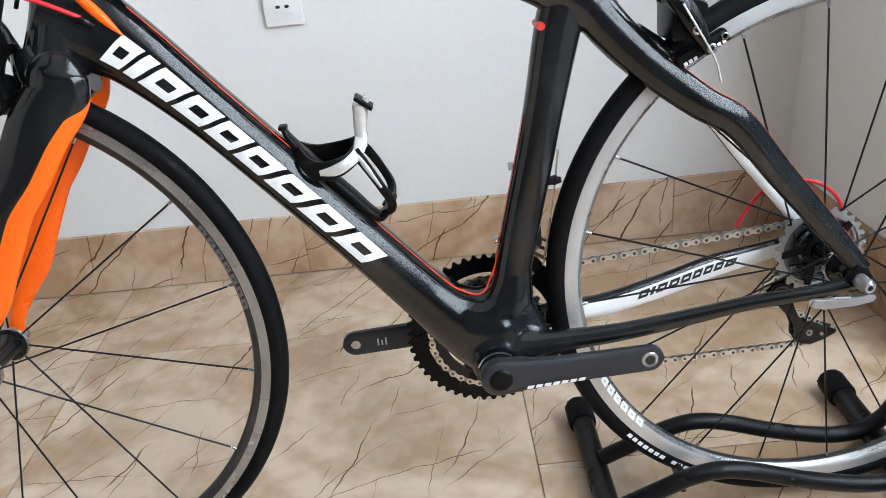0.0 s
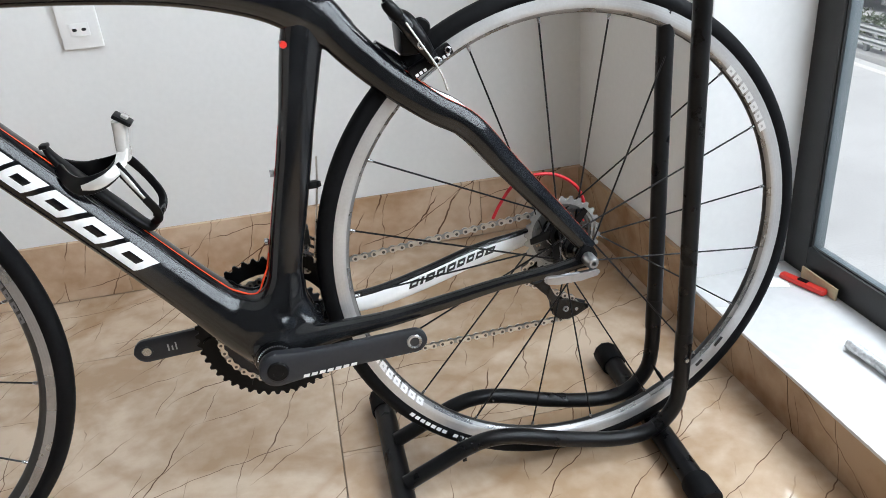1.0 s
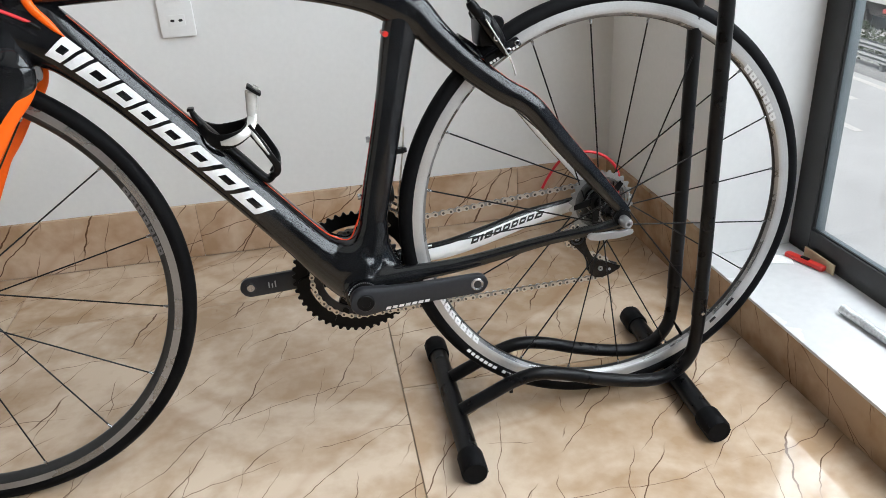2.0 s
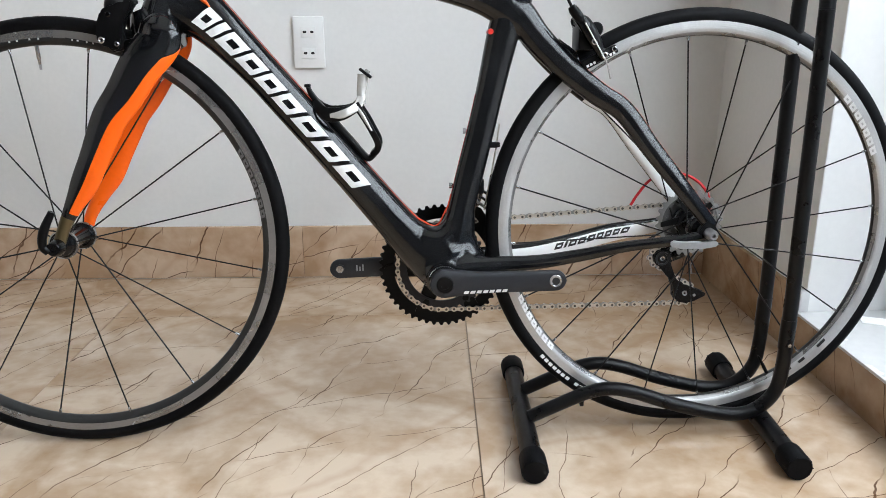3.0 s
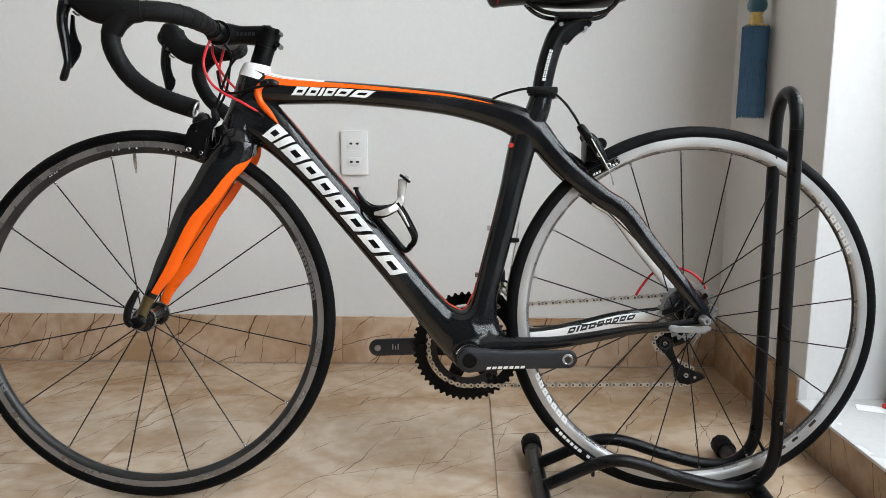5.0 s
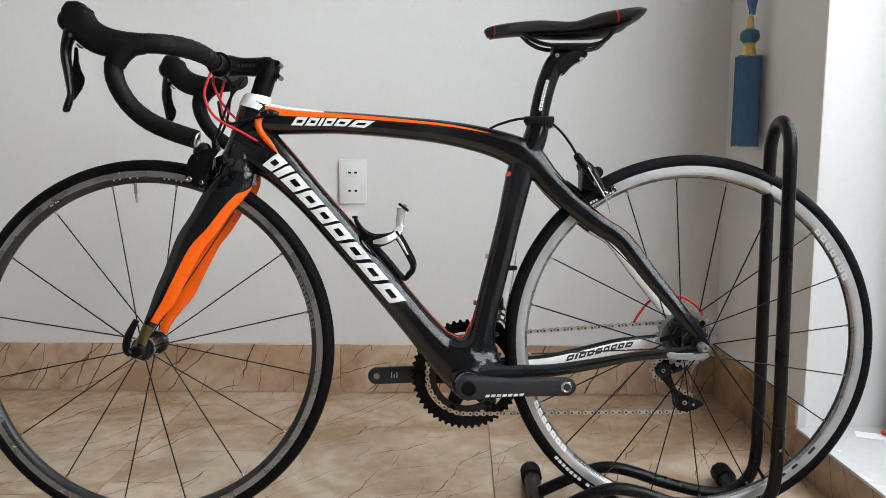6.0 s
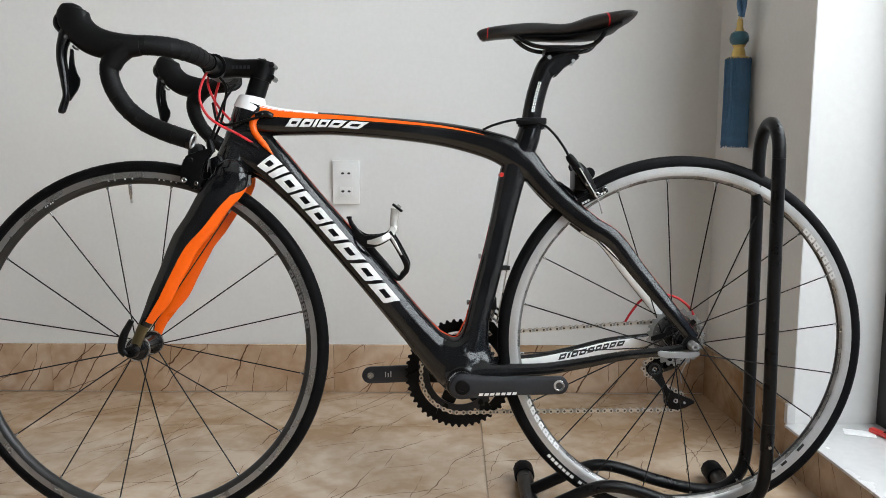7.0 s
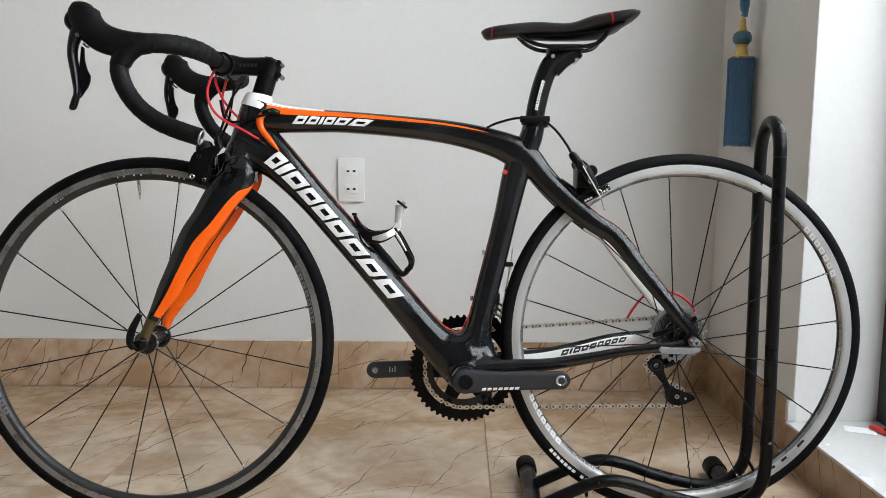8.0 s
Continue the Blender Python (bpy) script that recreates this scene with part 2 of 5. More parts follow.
def catmull(pts, steps):
    p = [np.array(q, float) for q in pts]
    p = [2 * p[0] - p[1]] + p + [2 * p[-1] - p[-2]]
    out = []
    for i in range(1, len(p) - 2):
        for k in range(steps):
            t = k / steps
            a, b, c, d = p[i - 1], p[i], p[i + 1], p[i + 2]
            out.append(0.5 * (2 * b + (c - a) * t + (2 * a - 5 * b + 4 * c - d) * t * t + (3 * b - a - 3 * c + d) * t ** 3))
    out.append(p[-2])
    return out


class Loft:
    """A hollow-looking tube in or near the xz plane: stations (x, y, z, half height in the plane, half width across it)."""

    def __init__(self, stations, steps=7, n=22, power=1.0):
        self.q = catmull(stations, steps)
        self.n, self.power = n, power
        c = [q[:3] for q in self.q]
        self.fr = []
        for i in range(len(c)):
            t = Vector(c[min(i + 1, len(c) - 1)] - c[max(i - 1, 0)]).normalized()
            y = Vector((0, 1, 0))
            y = (y - t * y.dot(t)).normalized()
            self.fr.append((Vector(c[i]), t.cross(y), y, self.q[i][3], self.q[i][4]))

    def at(self, s, ang, off=0.0):
        f = min(max(s, 0), 1) * (len(self.fr) - 1)
        i = min(int(f), len(self.fr) - 2)
        w = f - i
        mix = [a * (1 - w) + b * w for a, b in zip(self.fr[i], self.fr[i + 1])]
        c, s_ = math.cos(radians(ang)), math.sin(radians(ang))
        pw = self.power
        cc, ss = math.copysign(abs(c) ** pw, c), math.copysign(abs(s_) ** pw, s_)
        return mix[0] + mix[1] * (mix[3] * cc + off * c) + mix[2] * (mix[4] * ss + off * s_)

    def bm(self, pick=None, caps=True):
        bm = bmesh.new()
        rows = []
        L = len(self.fr)
        for i in range(L):
            rows.append([bm.verts.new(self.at(i / (L - 1), 360 * k / self.n)) for k in range(self.n)])
        for i in range(L - 1):
            for k in range(self.n):
                f = bm.faces.new((rows[i][k], rows[i][(k + 1) % self.n], rows[i + 1][(k + 1) % self.n], rows[i + 1][k]))
                if pick:
                    f.material_index = pick((i + 0.5) / (L - 1), 360 * (k + 0.5) / self.n)
        if caps:
            bm.faces.new(rows[0])
            bm.faces.new(rows[-1])
        return bm

    def patch(self, bm, s0, s1, a0, a1, shear=0.0, off=0.0006, nu=4, nv=5):
        """A thin decal laid on the tube, leaning by shear along it."""
        g = []
        for i in range(nu + 1):
            r = []
            for j in range(nv + 1):
                v = j / nv
                r.append(bm.verts.new(self.at(s0 + (s1 - s0) * i / nu + shear * (v - 0.5), a0 + (a1 - a0) * v, off)))
            g.append(r)
        for i in range(nu):
            for j in range(nv):
                bm.faces.new((g[i][j], g[i][j + 1], g[i + 1][j + 1], g[i + 1][j]))


def tube(pts, r, n=12, steps=6, bm=None, caps=True, smooth=True):
    """A round tube along a smooth line; r is one radius or one for each point."""
    bm = bm or bmesh.new()
    rs = r if isinstance(r, (list, tuple)) else [r] * len(pts)
    q = catmull([(*p, a) for p, a in zip(pts, rs)], steps) if smooth else [np.array((*p, a), float) for p, a in zip(pts, rs)]
    c = [Vector(p[:3]) for p in q]
    t = [(c[min(i + 1, len(c) - 1)] - c[max(i - 1, 0)]).normalized() for i in range(len(c))]
    u = t[0].orthogonal().normalized()
    rows = []
    for i in range(len(c)):
        u = (u - t[i] * u.dot(t[i])).normalized()
        w = t[i].cross(u)
        rows.append([bm.verts.new(c[i] + (u * math.cos(2 * math.pi * k / n) + w * math.sin(2 * math.pi * k / n)) * q[i][3]) for k in range(n)])
    for a, b in zip(rows, rows[1:]):
        for k in range(n):
            bm.faces.new((a[k], a[(k + 1) % n], b[(k + 1) % n], b[k]))
    if caps:
        bm.faces.new(rows[0])
        bm.faces.new(rows[-1])
    return bm


def lathe(profile, n=64, closed=True, axis="y", centre=(0, 0, 0), bm=None, pick=None):
    """Turns (radius, along) round an axis."""
    bm = bm or bmesh.new()
    rows = []
    for k in range(n):
        a = 2 * math.pi * k / n
        row = []
        for r, h in profile:
            p = {"y": (r * math.cos(a), h, r * math.sin(a)), "z": (r * math.cos(a), r * math.sin(a), h), "x": (h, r * math.cos(a), r * math.sin(a))}[axis]
            row.append(bm.verts.new(Vector(p) + Vector(centre)))
        rows.append(row)
    m = len(profile)
    for k in range(n):
        a, b = rows[k], rows[(k + 1) % n]
        for j in range(m if closed else m - 1):
            f = bm.faces.new((a[j], a[(j + 1) % m], b[(j + 1) % m], b[j]))
            if pick:
                f.material_index = pick(j)
    return bm


def rod(p, q, r, n=10, bm=None):
    return tube([p, q], r, n, 1, bm, smooth=False)


def box(lo, hi, bevel=0.0, bm=None, m=None):
    b2 = bmesh.new()
    bmesh.ops.create_cube(b2, size=1)
    for v in b2.verts:
        v.co = Vector([lo[i] + (v.co[i] + 0.5) * (hi[i] - lo[i]) for i in range(3)])
    if bevel:
        bmesh.ops.bevel(b2, geom=b2.edges[:], offset=bevel, segments=2, affect="EDGES", profile=0.6)
    if m is not None:
        b2.transform(m)
    if bm is None:
        return b2
    me = bpy.data.meshes.new("tmp")
    b2.to_mesh(me)
    b2.free()
    bm.from_mesh(me)
    bpy.data.meshes.remove(me)
    return bm


def prism(outline, lo, hi, bm=None, bevel=0.0, axis="y", inner=None):
    """A flat plate: an outline of (x, z) pushed from lo to hi across; inner is a hole with as many points."""
    bm = bm or bmesh.new()
    put = (lambda x, z, y: (x, y, z)) if axis == "y" else (lambda x, z, y: (x, z, y)) if axis == "z" else (lambda x, z, y: (y, x, z))
    A = [bm.verts.new(put(x, z, lo)) for x, z in outline]
    B = [bm.verts.new(put(x, z, hi)) for x, z in outline]
    n = len(A)
    new_faces = [bm.faces.new((A[i], A[(i + 1) % n], B[(i + 1) % n], B[i])) for i in range(n)]
    if inner is None:
        new_faces += [bm.faces.new(A), bm.faces.new(B)]
    else:
        C = [bm.verts.new(put(x, z, lo)) for x, z in inner]
        D = [bm.verts.new(put(x, z, hi)) for x, z in inner]
        for i in range(n):
            j = (i + 1) % n
            bm.faces.new((A[i], A[j], C[j], C[i]))
            bm.faces.new((B[i], B[j], D[j], D[i]))
            bm.faces.new((C[i], C[j], D[j], D[i]))
    if bevel and inner is None:
        bmesh.ops.bevel(bm, geom=[e for e in bm.edges], offset=bevel, segments=2, affect="EDGES")
    return bm


def stadium(x0, z0, x1, z1, r0, r1, n=10):
    """Outline of a bar with round ends."""
    d = math.atan2(z1 - z0, x1 - x0)
    out = [(x0 + r0 * math.cos(d + math.pi / 2 + math.pi * k / n), z0 + r0 * math.sin(d + math.pi / 2 + math.pi * k / n)) for k in range(n + 1)]
    out += [(x1 + r1 * math.cos(d - math.pi / 2 + math.pi * k / n), z1 + r1 * math.sin(d - math.pi / 2 + math.pi * k / n)) for k in range(n + 1)]
    return out


# ---- the room ----
FACE_Y, SIDE_X, EDGE_Y, SILL_Z, SKIRT_Z, WIN_X = 0.758, 0.70, 0.25, 0.095, 0.136, 0.885
# the window side stands a little askew to the back wall
EAST = Matrix.Translation((0.719, 0.25, 0)) @ Matrix.Rotation(radians(2.64), 4, "Z") @ Matrix.Translation((-0.70, -0.25, 0))
WEST, SOUTH, TOP, WEND = -2.6, -3.2, 2.75, -2.6


def slab(name, lo, hi, mat, kind="structure", label="", cat="wall", bevel=0.0):
    ob = part(name, box(lo, hi, bevel), mat, smooth=False)
    return tagged(ob, label, cat, kind=kind)


floor = slab("floor", (WEST, SOUTH, -0.10), (0.80, FACE_Y, -0.004), GROUT, label="beige polished marble tile floor with brown veins", cat="floor")
wall_n = slab("wall_north", (WEST - 0.15, FACE_Y, -0.1), (SIDE_X + 0.03, FACE_Y + 0.15, TOP), WALL, label="plain white painted plaster wall", cat="wall")
wall_e = slab("wall_east", (SIDE_X, EDGE_Y, -0.1), (0.955, FACE_Y + 0.15, TOP), WALL, label="white painted wall pier beside the window", cat="wall", bevel=0.003)
# unseen walls and ceiling, added to shape the bounce and the reflections
slab("wall_west", (WEST - 0.15, SOUTH, -0.1), (WEST, FACE_Y, TOP), PALE, label="unseen plain side wall, toned for bounced light", cat="wall")
ceiling = slab("ceiling", (WEST - 0.15, SOUTH - 0.15, TOP), (0.955, FACE_Y + 0.15, TOP + 0.12), CEIL, label="unseen plain ceiling, toned for bounced light", cat="ceiling")
# added out of view to darken what the glossy black parts reflect
slab("wall_south", (WEST - 0.15, SOUTH - 0.15, -0.1), (0.93, SOUTH, TOP), DIM, label="unseen dark wall added at the far end for dark reflections", cat="wall")
wall_e2 = slab("wall_east_pier", (SIDE_X, SOUTH, -0.1), (0.955, WEND, TOP), DIM, label="unseen dark wall pier beyond the window", cat="wall")
lintel = slab("wall_east_lintel", (SIDE_X, WEND, 2.45), (0.955, EDGE_Y, TOP), WALL, label="white wall above the window", cat="wall")
sill_core = slab("window_sill", (0.694, WEND, -0.1), (0.955, EDGE_Y, SILL_Z - 0.0062), SILL, label="white polished stone window sill", cat="window sill", bevel=0.002)

part("sill_top", box((0.6845, WEND, SILL_Z - 0.0060), (0.955, EDGE_Y - 0.0005, SILL_Z), 0.0012), SILL, sill_core, "white polished stone slab")
for ob in (wall_e, wall_e2, lintel, sill_core):
    ob.matrix_world = EAST

# window: dark aluminium frame with one large pane
window = thing("window_1", "large window with a dark grey aluminium frame", "window", EAST @ Matrix.Translation((WIN_X, 0, SILL_Z)), kind="structure")


def win_bar(name, lo, hi, mat=ALU_DARK, bev=0.002):
    o = part(name, box(lo, hi, bev), mat, window)
    return o


SW, RH = 0.060, 0.056
win_bar("window_frame", (0, EDGE_Y - SW, 0.0), (0.0085, EDGE_Y, 2.355))
win_bar("window_frame", (0, WEND, 0.0), (0.0085, WEND + SW, 2.355))
win_bar("window_frame", (0.0003, WEND + SW, 0.0), (0.0085, EDGE_Y - SW, RH))
win_bar("window_frame", (0.0003, WEND + SW, 2.355 - RH), (0.0085, EDGE_Y - SW, 2.355))
win_bar("gasket", (0.0045, EDGE_Y - SW - 0.0025, RH + 0.0005), (0.0088, EDGE_Y - SW, 2.355 - RH), GASKET, 0.0005)
win_bar("gasket", (0.0045, WEND + SW, RH), (0.0088, EDGE_Y - SW - 0.0025, RH + 0.0025), GASKET, 0.0005)
# outer half of the frame, painted paler for the daylight that falls on it
win_bar("outer_frame", (0.013, EDGE_Y - SW - 0.001, 0.0), (0.034, EDGE_Y, 2.355), DAYLIT_FRAME, 0.001)
win_bar("outer_frame", (0.013, WEND, 0.0), (0.034, WEND + SW, 2.355), DAYLIT_FRAME, 0.001)
win_bar("outer_frame", (0.0133, WEND + SW, 0.0), (0.0337, EDGE_Y - SW - 0.001, RH - 0.006), DAYLIT_FRAME, 0.001)
win_bar("outer_frame", (0.0133, WEND + SW, 2.355 - RH), (0.0337, EDGE_Y - SW - 0.001, 2.355), DAYLIT_FRAME, 0.001)
pane = win_bar("pane", (0.009, WEND + 0.005, 0.005), (0.0125, EDGE_Y - 0.005, 2.35), GLASS, 0)
pane.visible_shadow = False

# ---- the bicycle: built about its bottom bracket, x to the rear, y to its right, z up ----
bike = thing("road_bicycle", "black carbon road bicycle with orange trim in a floor stand", "bicycle", pose(0, 0, 0.27, -4.564, -0.132, 1.679))
AXLE_R, AXLE_F = Vector((0.401, 0, 0.072)), Vector((-0.5738, -0.002, 0.0655))
STEER_A, STEER_U = Vector((-0.41, 0, 0.385)), Vector((0.313, 0, 0.95)).normalized()
STEER = Matrix.Translation(STEER_A) @ Matrix.Rotation(radians(-0.5), 4, STEER_U) @ Matrix.Translation(-STEER_A)


def steered(bm):
    bm.transform(STEER)
    return bm


def bpart(name, bm, mats, parent=None, label=""):
    return part(name, bm, mats, parent or bike, label)


# frame
down = Loft([(-0.408, 0, 0.440, 0.034, 0.024), (-0.374, 0, 0.418, 0.043, 0.026), (-0.335, 0, 0.388, 0.035, 0.0265), (-0.278, 0, 0.328, 0.029, 0.027), (-0.2185, 0, 0.259, 0.0285, 0.028),
             (-0.1385, 0, 0.163, 0.0285, 0.029), (-0.079, 0, 0.091, 0.030, 0.031), (-0.028, 0, 0.032, 0.034, 0.036), (0.0, 0, -0.002, 0.03, 0.037)], n=28, power=0.86)
frame_main = bpart("down_tube", down.bm(), CARBON, label="black carbon down tube with bold white blocks of a maker's mark")
top = Loft([(-0.382, 0, 0.474, 0.032, 0.024), (-0.33, 0, 0.468, 0.025, 0.023), (-0.27, 0, 0.465, 0.021, 0.023), (-0.216, 0, 0.463, 0.0195, 0.023), (-0.116, 0, 0.455, 0.0195, 0.022), (-0.025, 0, 0.444, 0.0215, 0.021),
            (0.055, 0, 0.425, 0.025, 0.020), (0.105, 0, 0.402, 0.029, 0.020), (0.14, 0, 0.37, 0.022, 0.019)], n=26, power=0.82)
top_tube = bpart("top_tube", top.bm(), CARBON, label="arched black carbon top tube")
head = Loft([(-0.416, 0, 0.372, 0.036, 0.031), (-0.408, 0, 0.394, 0.033, 0.029), (-0.396, 0, 0.43, 0.029, 0.024), (-0.381, 0, 0.478, 0.028, 0.0235), (-0.3735, 0, 0.501, 0.0265, 0.0245)], n=26)
bpart("head_tube", head.bm(), CARBON)
cap = Loft([(-0.3785, 0, 0.488, 0.0282, 0.0258), (-0.3750, 0, 0.500, 0.0262, 0.0248), (-0.3722, 0, 0.509, 0.0236, 0.0222), (-0.3715, 0, 0.5125, 0.0220, 0.021)], n=26)
bpart("headset_cap", cap.bm(), WHITE, label="white painted headset top")
seat_tube = Loft([(0.128, 0, 0.462, 0.0195, 0.0175), (0.119, 0, 0.43, 0.0215, 0.0185), (0.098, 0, 0.385, 0.0245, 0.0185), (0.0755, 0, 0.291, 0.0215, 0.0175), (0.061, 0, 0.23, 0.0212, 0.0175), (0.0455, 0, 0.169, 0.0215, 0.018),
                  (0.032, 0, 0.115, 0.0215, 0.02), (0.020, 0, 0.064, 0.024, 0.026), (0.008, 0, 0.015, 0.030, 0.035)], n=24, power=0.85)
bpart("seat_tube", seat_tube.bm(), CARBON)
bbm = lathe([(0.012, -0.043), (0.0265, -0.043), (0.028, -0.040), (0.028, 0.040), (0.0265, 0.043), (0.012, 0.043)], 40)
bpart("bottom_bracket_shell", bbm, CARBON)
# the moulded junction of the tubes at the bottom bracket: overlapping cores, fused and smoothed
fuse = bmesh.new()


def core(stations, power=0.9):
    me = bpy.data.meshes.new("core")
    c = Loft(stations, steps=6, n=24, power=power).bm()
    bmesh.ops.recalc_face_normals(c, faces=c.faces)
    c.to_mesh(me)
    c.free()
    fuse.from_mesh(me)
    bpy.data.meshes.remove(me)


core([(-0.105, 0, 0.122, 0.0275, 0.028), (-0.079, 0, 0.091, 0.0305, 0.031), (-0.035, 0, 0.040, 0.0350, 0.036), (0.0, 0, 0.0, 0.034, 0.039)], 0.86)
core([(0.037, 0, 0.135, 0.0205, 0.0180), (0.030, 0, 0.105, 0.0225, 0.021), (0.022, 0, 0.064, 0.0290, 0.029), (0.006, 0, 0.010, 0.034, 0.038)], 0.86)
core([(-0.066, 0, 0.080, 0.020, 0.027), (-0.034, 0, 0.062, 0.024, 0.031), (-0.010, 0, 0.056, 0.0235, 0.034), (0.010, 0, 0.068, 0.021, 0.030), (0.024, 0, 0.094, 0.018, 0.021)])
core([(-0.046, 0, 0.050, 0.026, 0.033), (-0.015, 0, 0.036, 0.032, 0.038), (0.015, 0, 0.036, 0.032, 0.038), (0.034, 0, 0.044, 0.022, 0.030)])
core([(0.022, 0, 0.062, 0.028, 0.026), (0.040, 0, 0.030, 0.024, 0.034), (0.062, 0, 0.020, 0.014, 0.036)])
for s in (-1, 1):
    core([(0.0, s * 0.022, 0.006, 0.026, 0.016), (0.035, s * 0.030, 0.014, 0.0205, 0.0135), (0.070, s * 0.034, 0.020, 0.0155, 0.0108), (0.105, s * 0.035, 0.022, 0.0125, 0.0088)])
lathe([(0.0001, -0.043), (0.0285, -0.043), (0.0295, -0.040), (0.0295, 0.040), (0.0285, 0.043), (0.0001, 0.043)], 40, False, bm=fuse)
fused = bpart("bottom_bracket_junction", fuse, CARBON, None, "smoothly moulded black carbon bottom bracket junction")
fm = fused.modifiers.new("fuse", "REMESH")
fm.mode, fm.voxel_size, fm.use_smooth_shade = "VOXEL", 0.0026, True
fs = fused.modifiers.new("soften", "SMOOTH")
fs.factor, fs.iterations = 0.5, 34
cup = lathe([(0.013, -0.052), (0.0195, -0.052), (0.0205, -0.050), (0.0205, -0.0435), (0.013, -0.0435)], 32)
bpart("bearing_cup", cup, BLACK)
for k in range(16):
    a = radians(52 + 7.2 * k)
    bpart("cup_notch", rod((0.0232 * math.cos(a), -0.0505, 0.0232 * math.sin(a)), (0.0246 * math.cos(a), -0.0505, 0.0246 * math.sin(a)), 0.0009, 6), SILVER)


def stays(side):
    """Wavy seat stay and chain stay of one side; the inner faces of the far side are white."""
    s = side
    ss = Loft([(0.112, s * 0.006, 0.405, 0.022, 0.013), (0.145, s * 0.009, 0.362, 0.0215, 0.014), (0.185, s * 0.019, 0.32, 0.0195, 0.012), (0.232, s * 0.031, 0.281, 0.0175, 0.0105),
               (0.272, s * 0.036, 0.254, 0.0165, 0.010), (0.315, s * 0.043, 0.198, 0.0150, 0.009), (0.365, s * 0.054, 0.135, 0.0130, 0.008), (0.406, s * 0.062, 0.082, 0.0105, 0.0065)], n=20)
    cs = Loft([(0.015, s * 0.026, 0.010, 0.021, 0.012), (0.07, s * 0.034, 0.020, 0.0145, 0.010), (0.144, s * 0.036, 0.024, 0.0115 + (0.004 if s > 0 else 0), 0.0085), (0.215, s * 0.043, 0.036, 0.010 + (0.006 if s > 0 else 0), 0.008),
               (0.284, s * 0.052, 0.0505, 0.0085 + (0.007 if s > 0 else 0), 0.008), (0.355, s * 0.060, 0.0595, 0.0085 + (0.004 if s > 0 else 0), 0.007), (0.406, s * 0.064, 0.068, 0.010, 0.006)], n=20)
    inner = (lambda q, a: 1 if s > 0 and 0.08 < q < 0.93 and 205 < a < 308 else 0)
    inner2 = (lambda q, a: 1 if s > 0 and 0.42 < q < 0.95 and 200 < a < 340 else 0)
    a = bpart("seat_stay", ss.bm(inner2), [CARBON, WHITE], label="wavy black carbon seat stay" if s < 0 else "black carbon seat stay with a white inner face")
    b = bpart("chain_stay", cs.bm(inner), [CARBON, WHITE], label="black carbon chain stay" if s < 0 else "black carbon chain stay with a white inner face")
    d = bmesh.new()
    prism([(0.390, 0.058), (0.414, 0.059), (0.4155, 0.074), (0.410, 0.086), (0.398, 0.092), (0.386, 0.075)], s * 0.0655 - 0.003, s * 0.0655 + 0.003, d, 0.0012)
    bpart("dropout", d, BLACK)
    return ss, cs


ssL, csL = stays(-1)
ssR, csR = stays(1)
bridge = Loft([(0.172, 0, 0.352, 0.012, 0.014), (0.196, 0, 0.336, 0.010, 0.024), (0.206, 0, 0.325, 0.008, 0.024)], n=16)
bpart("brake_bridge", bridge.bm(), CARBON)
linem = bmesh.new()
ssL.patch(linem, 0.30, 0.97, -16, -10, 0, 0.0005, 40, 1)
bpart("stay_pinstripe", linem, PINSTRIPE)

# maker's marks as plain blocks, pinstripes
def block_row(tube_, parent, mat, s0, widths, unit, gap, a0, a1, shear, label):
    """A row of plain slanted blocks with a slot in each, one object a block."""
    p = s0
    for w in widths:
        e = p + w * unit
        bm = bmesh.new()
        us = (0.0, 0.28, 0.76, 1.0) if w > 0.6 else (0.0, 0.5, 1.0)
        vs_ = (0.0, 0.20, 0.36, 0.64, 0.82, 1.0)
        g = [[bm.verts.new(tube_.at(p + (e - p) * u + shear * (v - 0.5), a0 + (a1 - a0) * v, 0.0006)) for v in vs_] for u in us]
        for i in range(len(us) - 1):
            for k in range(5):
                if w > 0.6 and i == 1 and k == 2:
                    continue
                bm.faces.new((g[i][k], g[i][k + 1], g[i + 1][k + 1], g[i + 1][k]))
        bpart("mark_block", bm, mat, parent, label)
        p = e + gap * unit


block_row(down, frame_main, DECAL, 0.215, (0.95, 0.42, 1.0, 1.0, 0.95, 0.9, 0.8, 0.8, 1.0), 0.0480, 0.16, -66, -112, -0.020, "white block of a maker's mark")
strip = bmesh.new()
down.patch(strip, 0.20, 0.785, -16.5, -12.5, 0, 0.0005, 50, 1)
bpart("orange_pinstripe", strip, PINSTRIPE, frame_main)
bend = [down.at(0.76, -15, 0.0004), down.at(0.785, -15, 0.0006), Vector((-0.0300, -0.0105, 0.0870)), Vector((-0.0200, -0.0095, 0.0812)), Vector((-0.0120, -0.0090, 0.0795)), Vector((-0.0050, -0.0095, 0.0845)), Vector((0.0030, -0.0105, 0.1010)), seat_tube.at(0.77, -166, 0.0006), seat_tube.at(0.73, -167, 0.0004)]
bpart("pinstripe_bend", tube(bend, 0.0011, 8, 8), PINSTRIPE, frame_main, "orange line curving between the two tubes")
strip = bmesh.new()
down.patch(strip, 0.42, 0.90, -40, -37, 0, 0.0005, 40, 1)
bpart("dark_pinstripe", strip, BLACKDECAL, frame_main)
strip = bmesh.new()
seat_tube.patch(strip, 0.40, 0.95, -172, -164, 0, 0.0005, 40, 1)
bpart("seat_tube_pinstripe", strip, RED, None)
block_row(top, top_tube, DECAL, 0.178, (1.0, 1.0, 0.35, 1.05, 0.95, 0.95), 0.0405, 0.2, -78, -108, -0.022, "white block of a model mark")
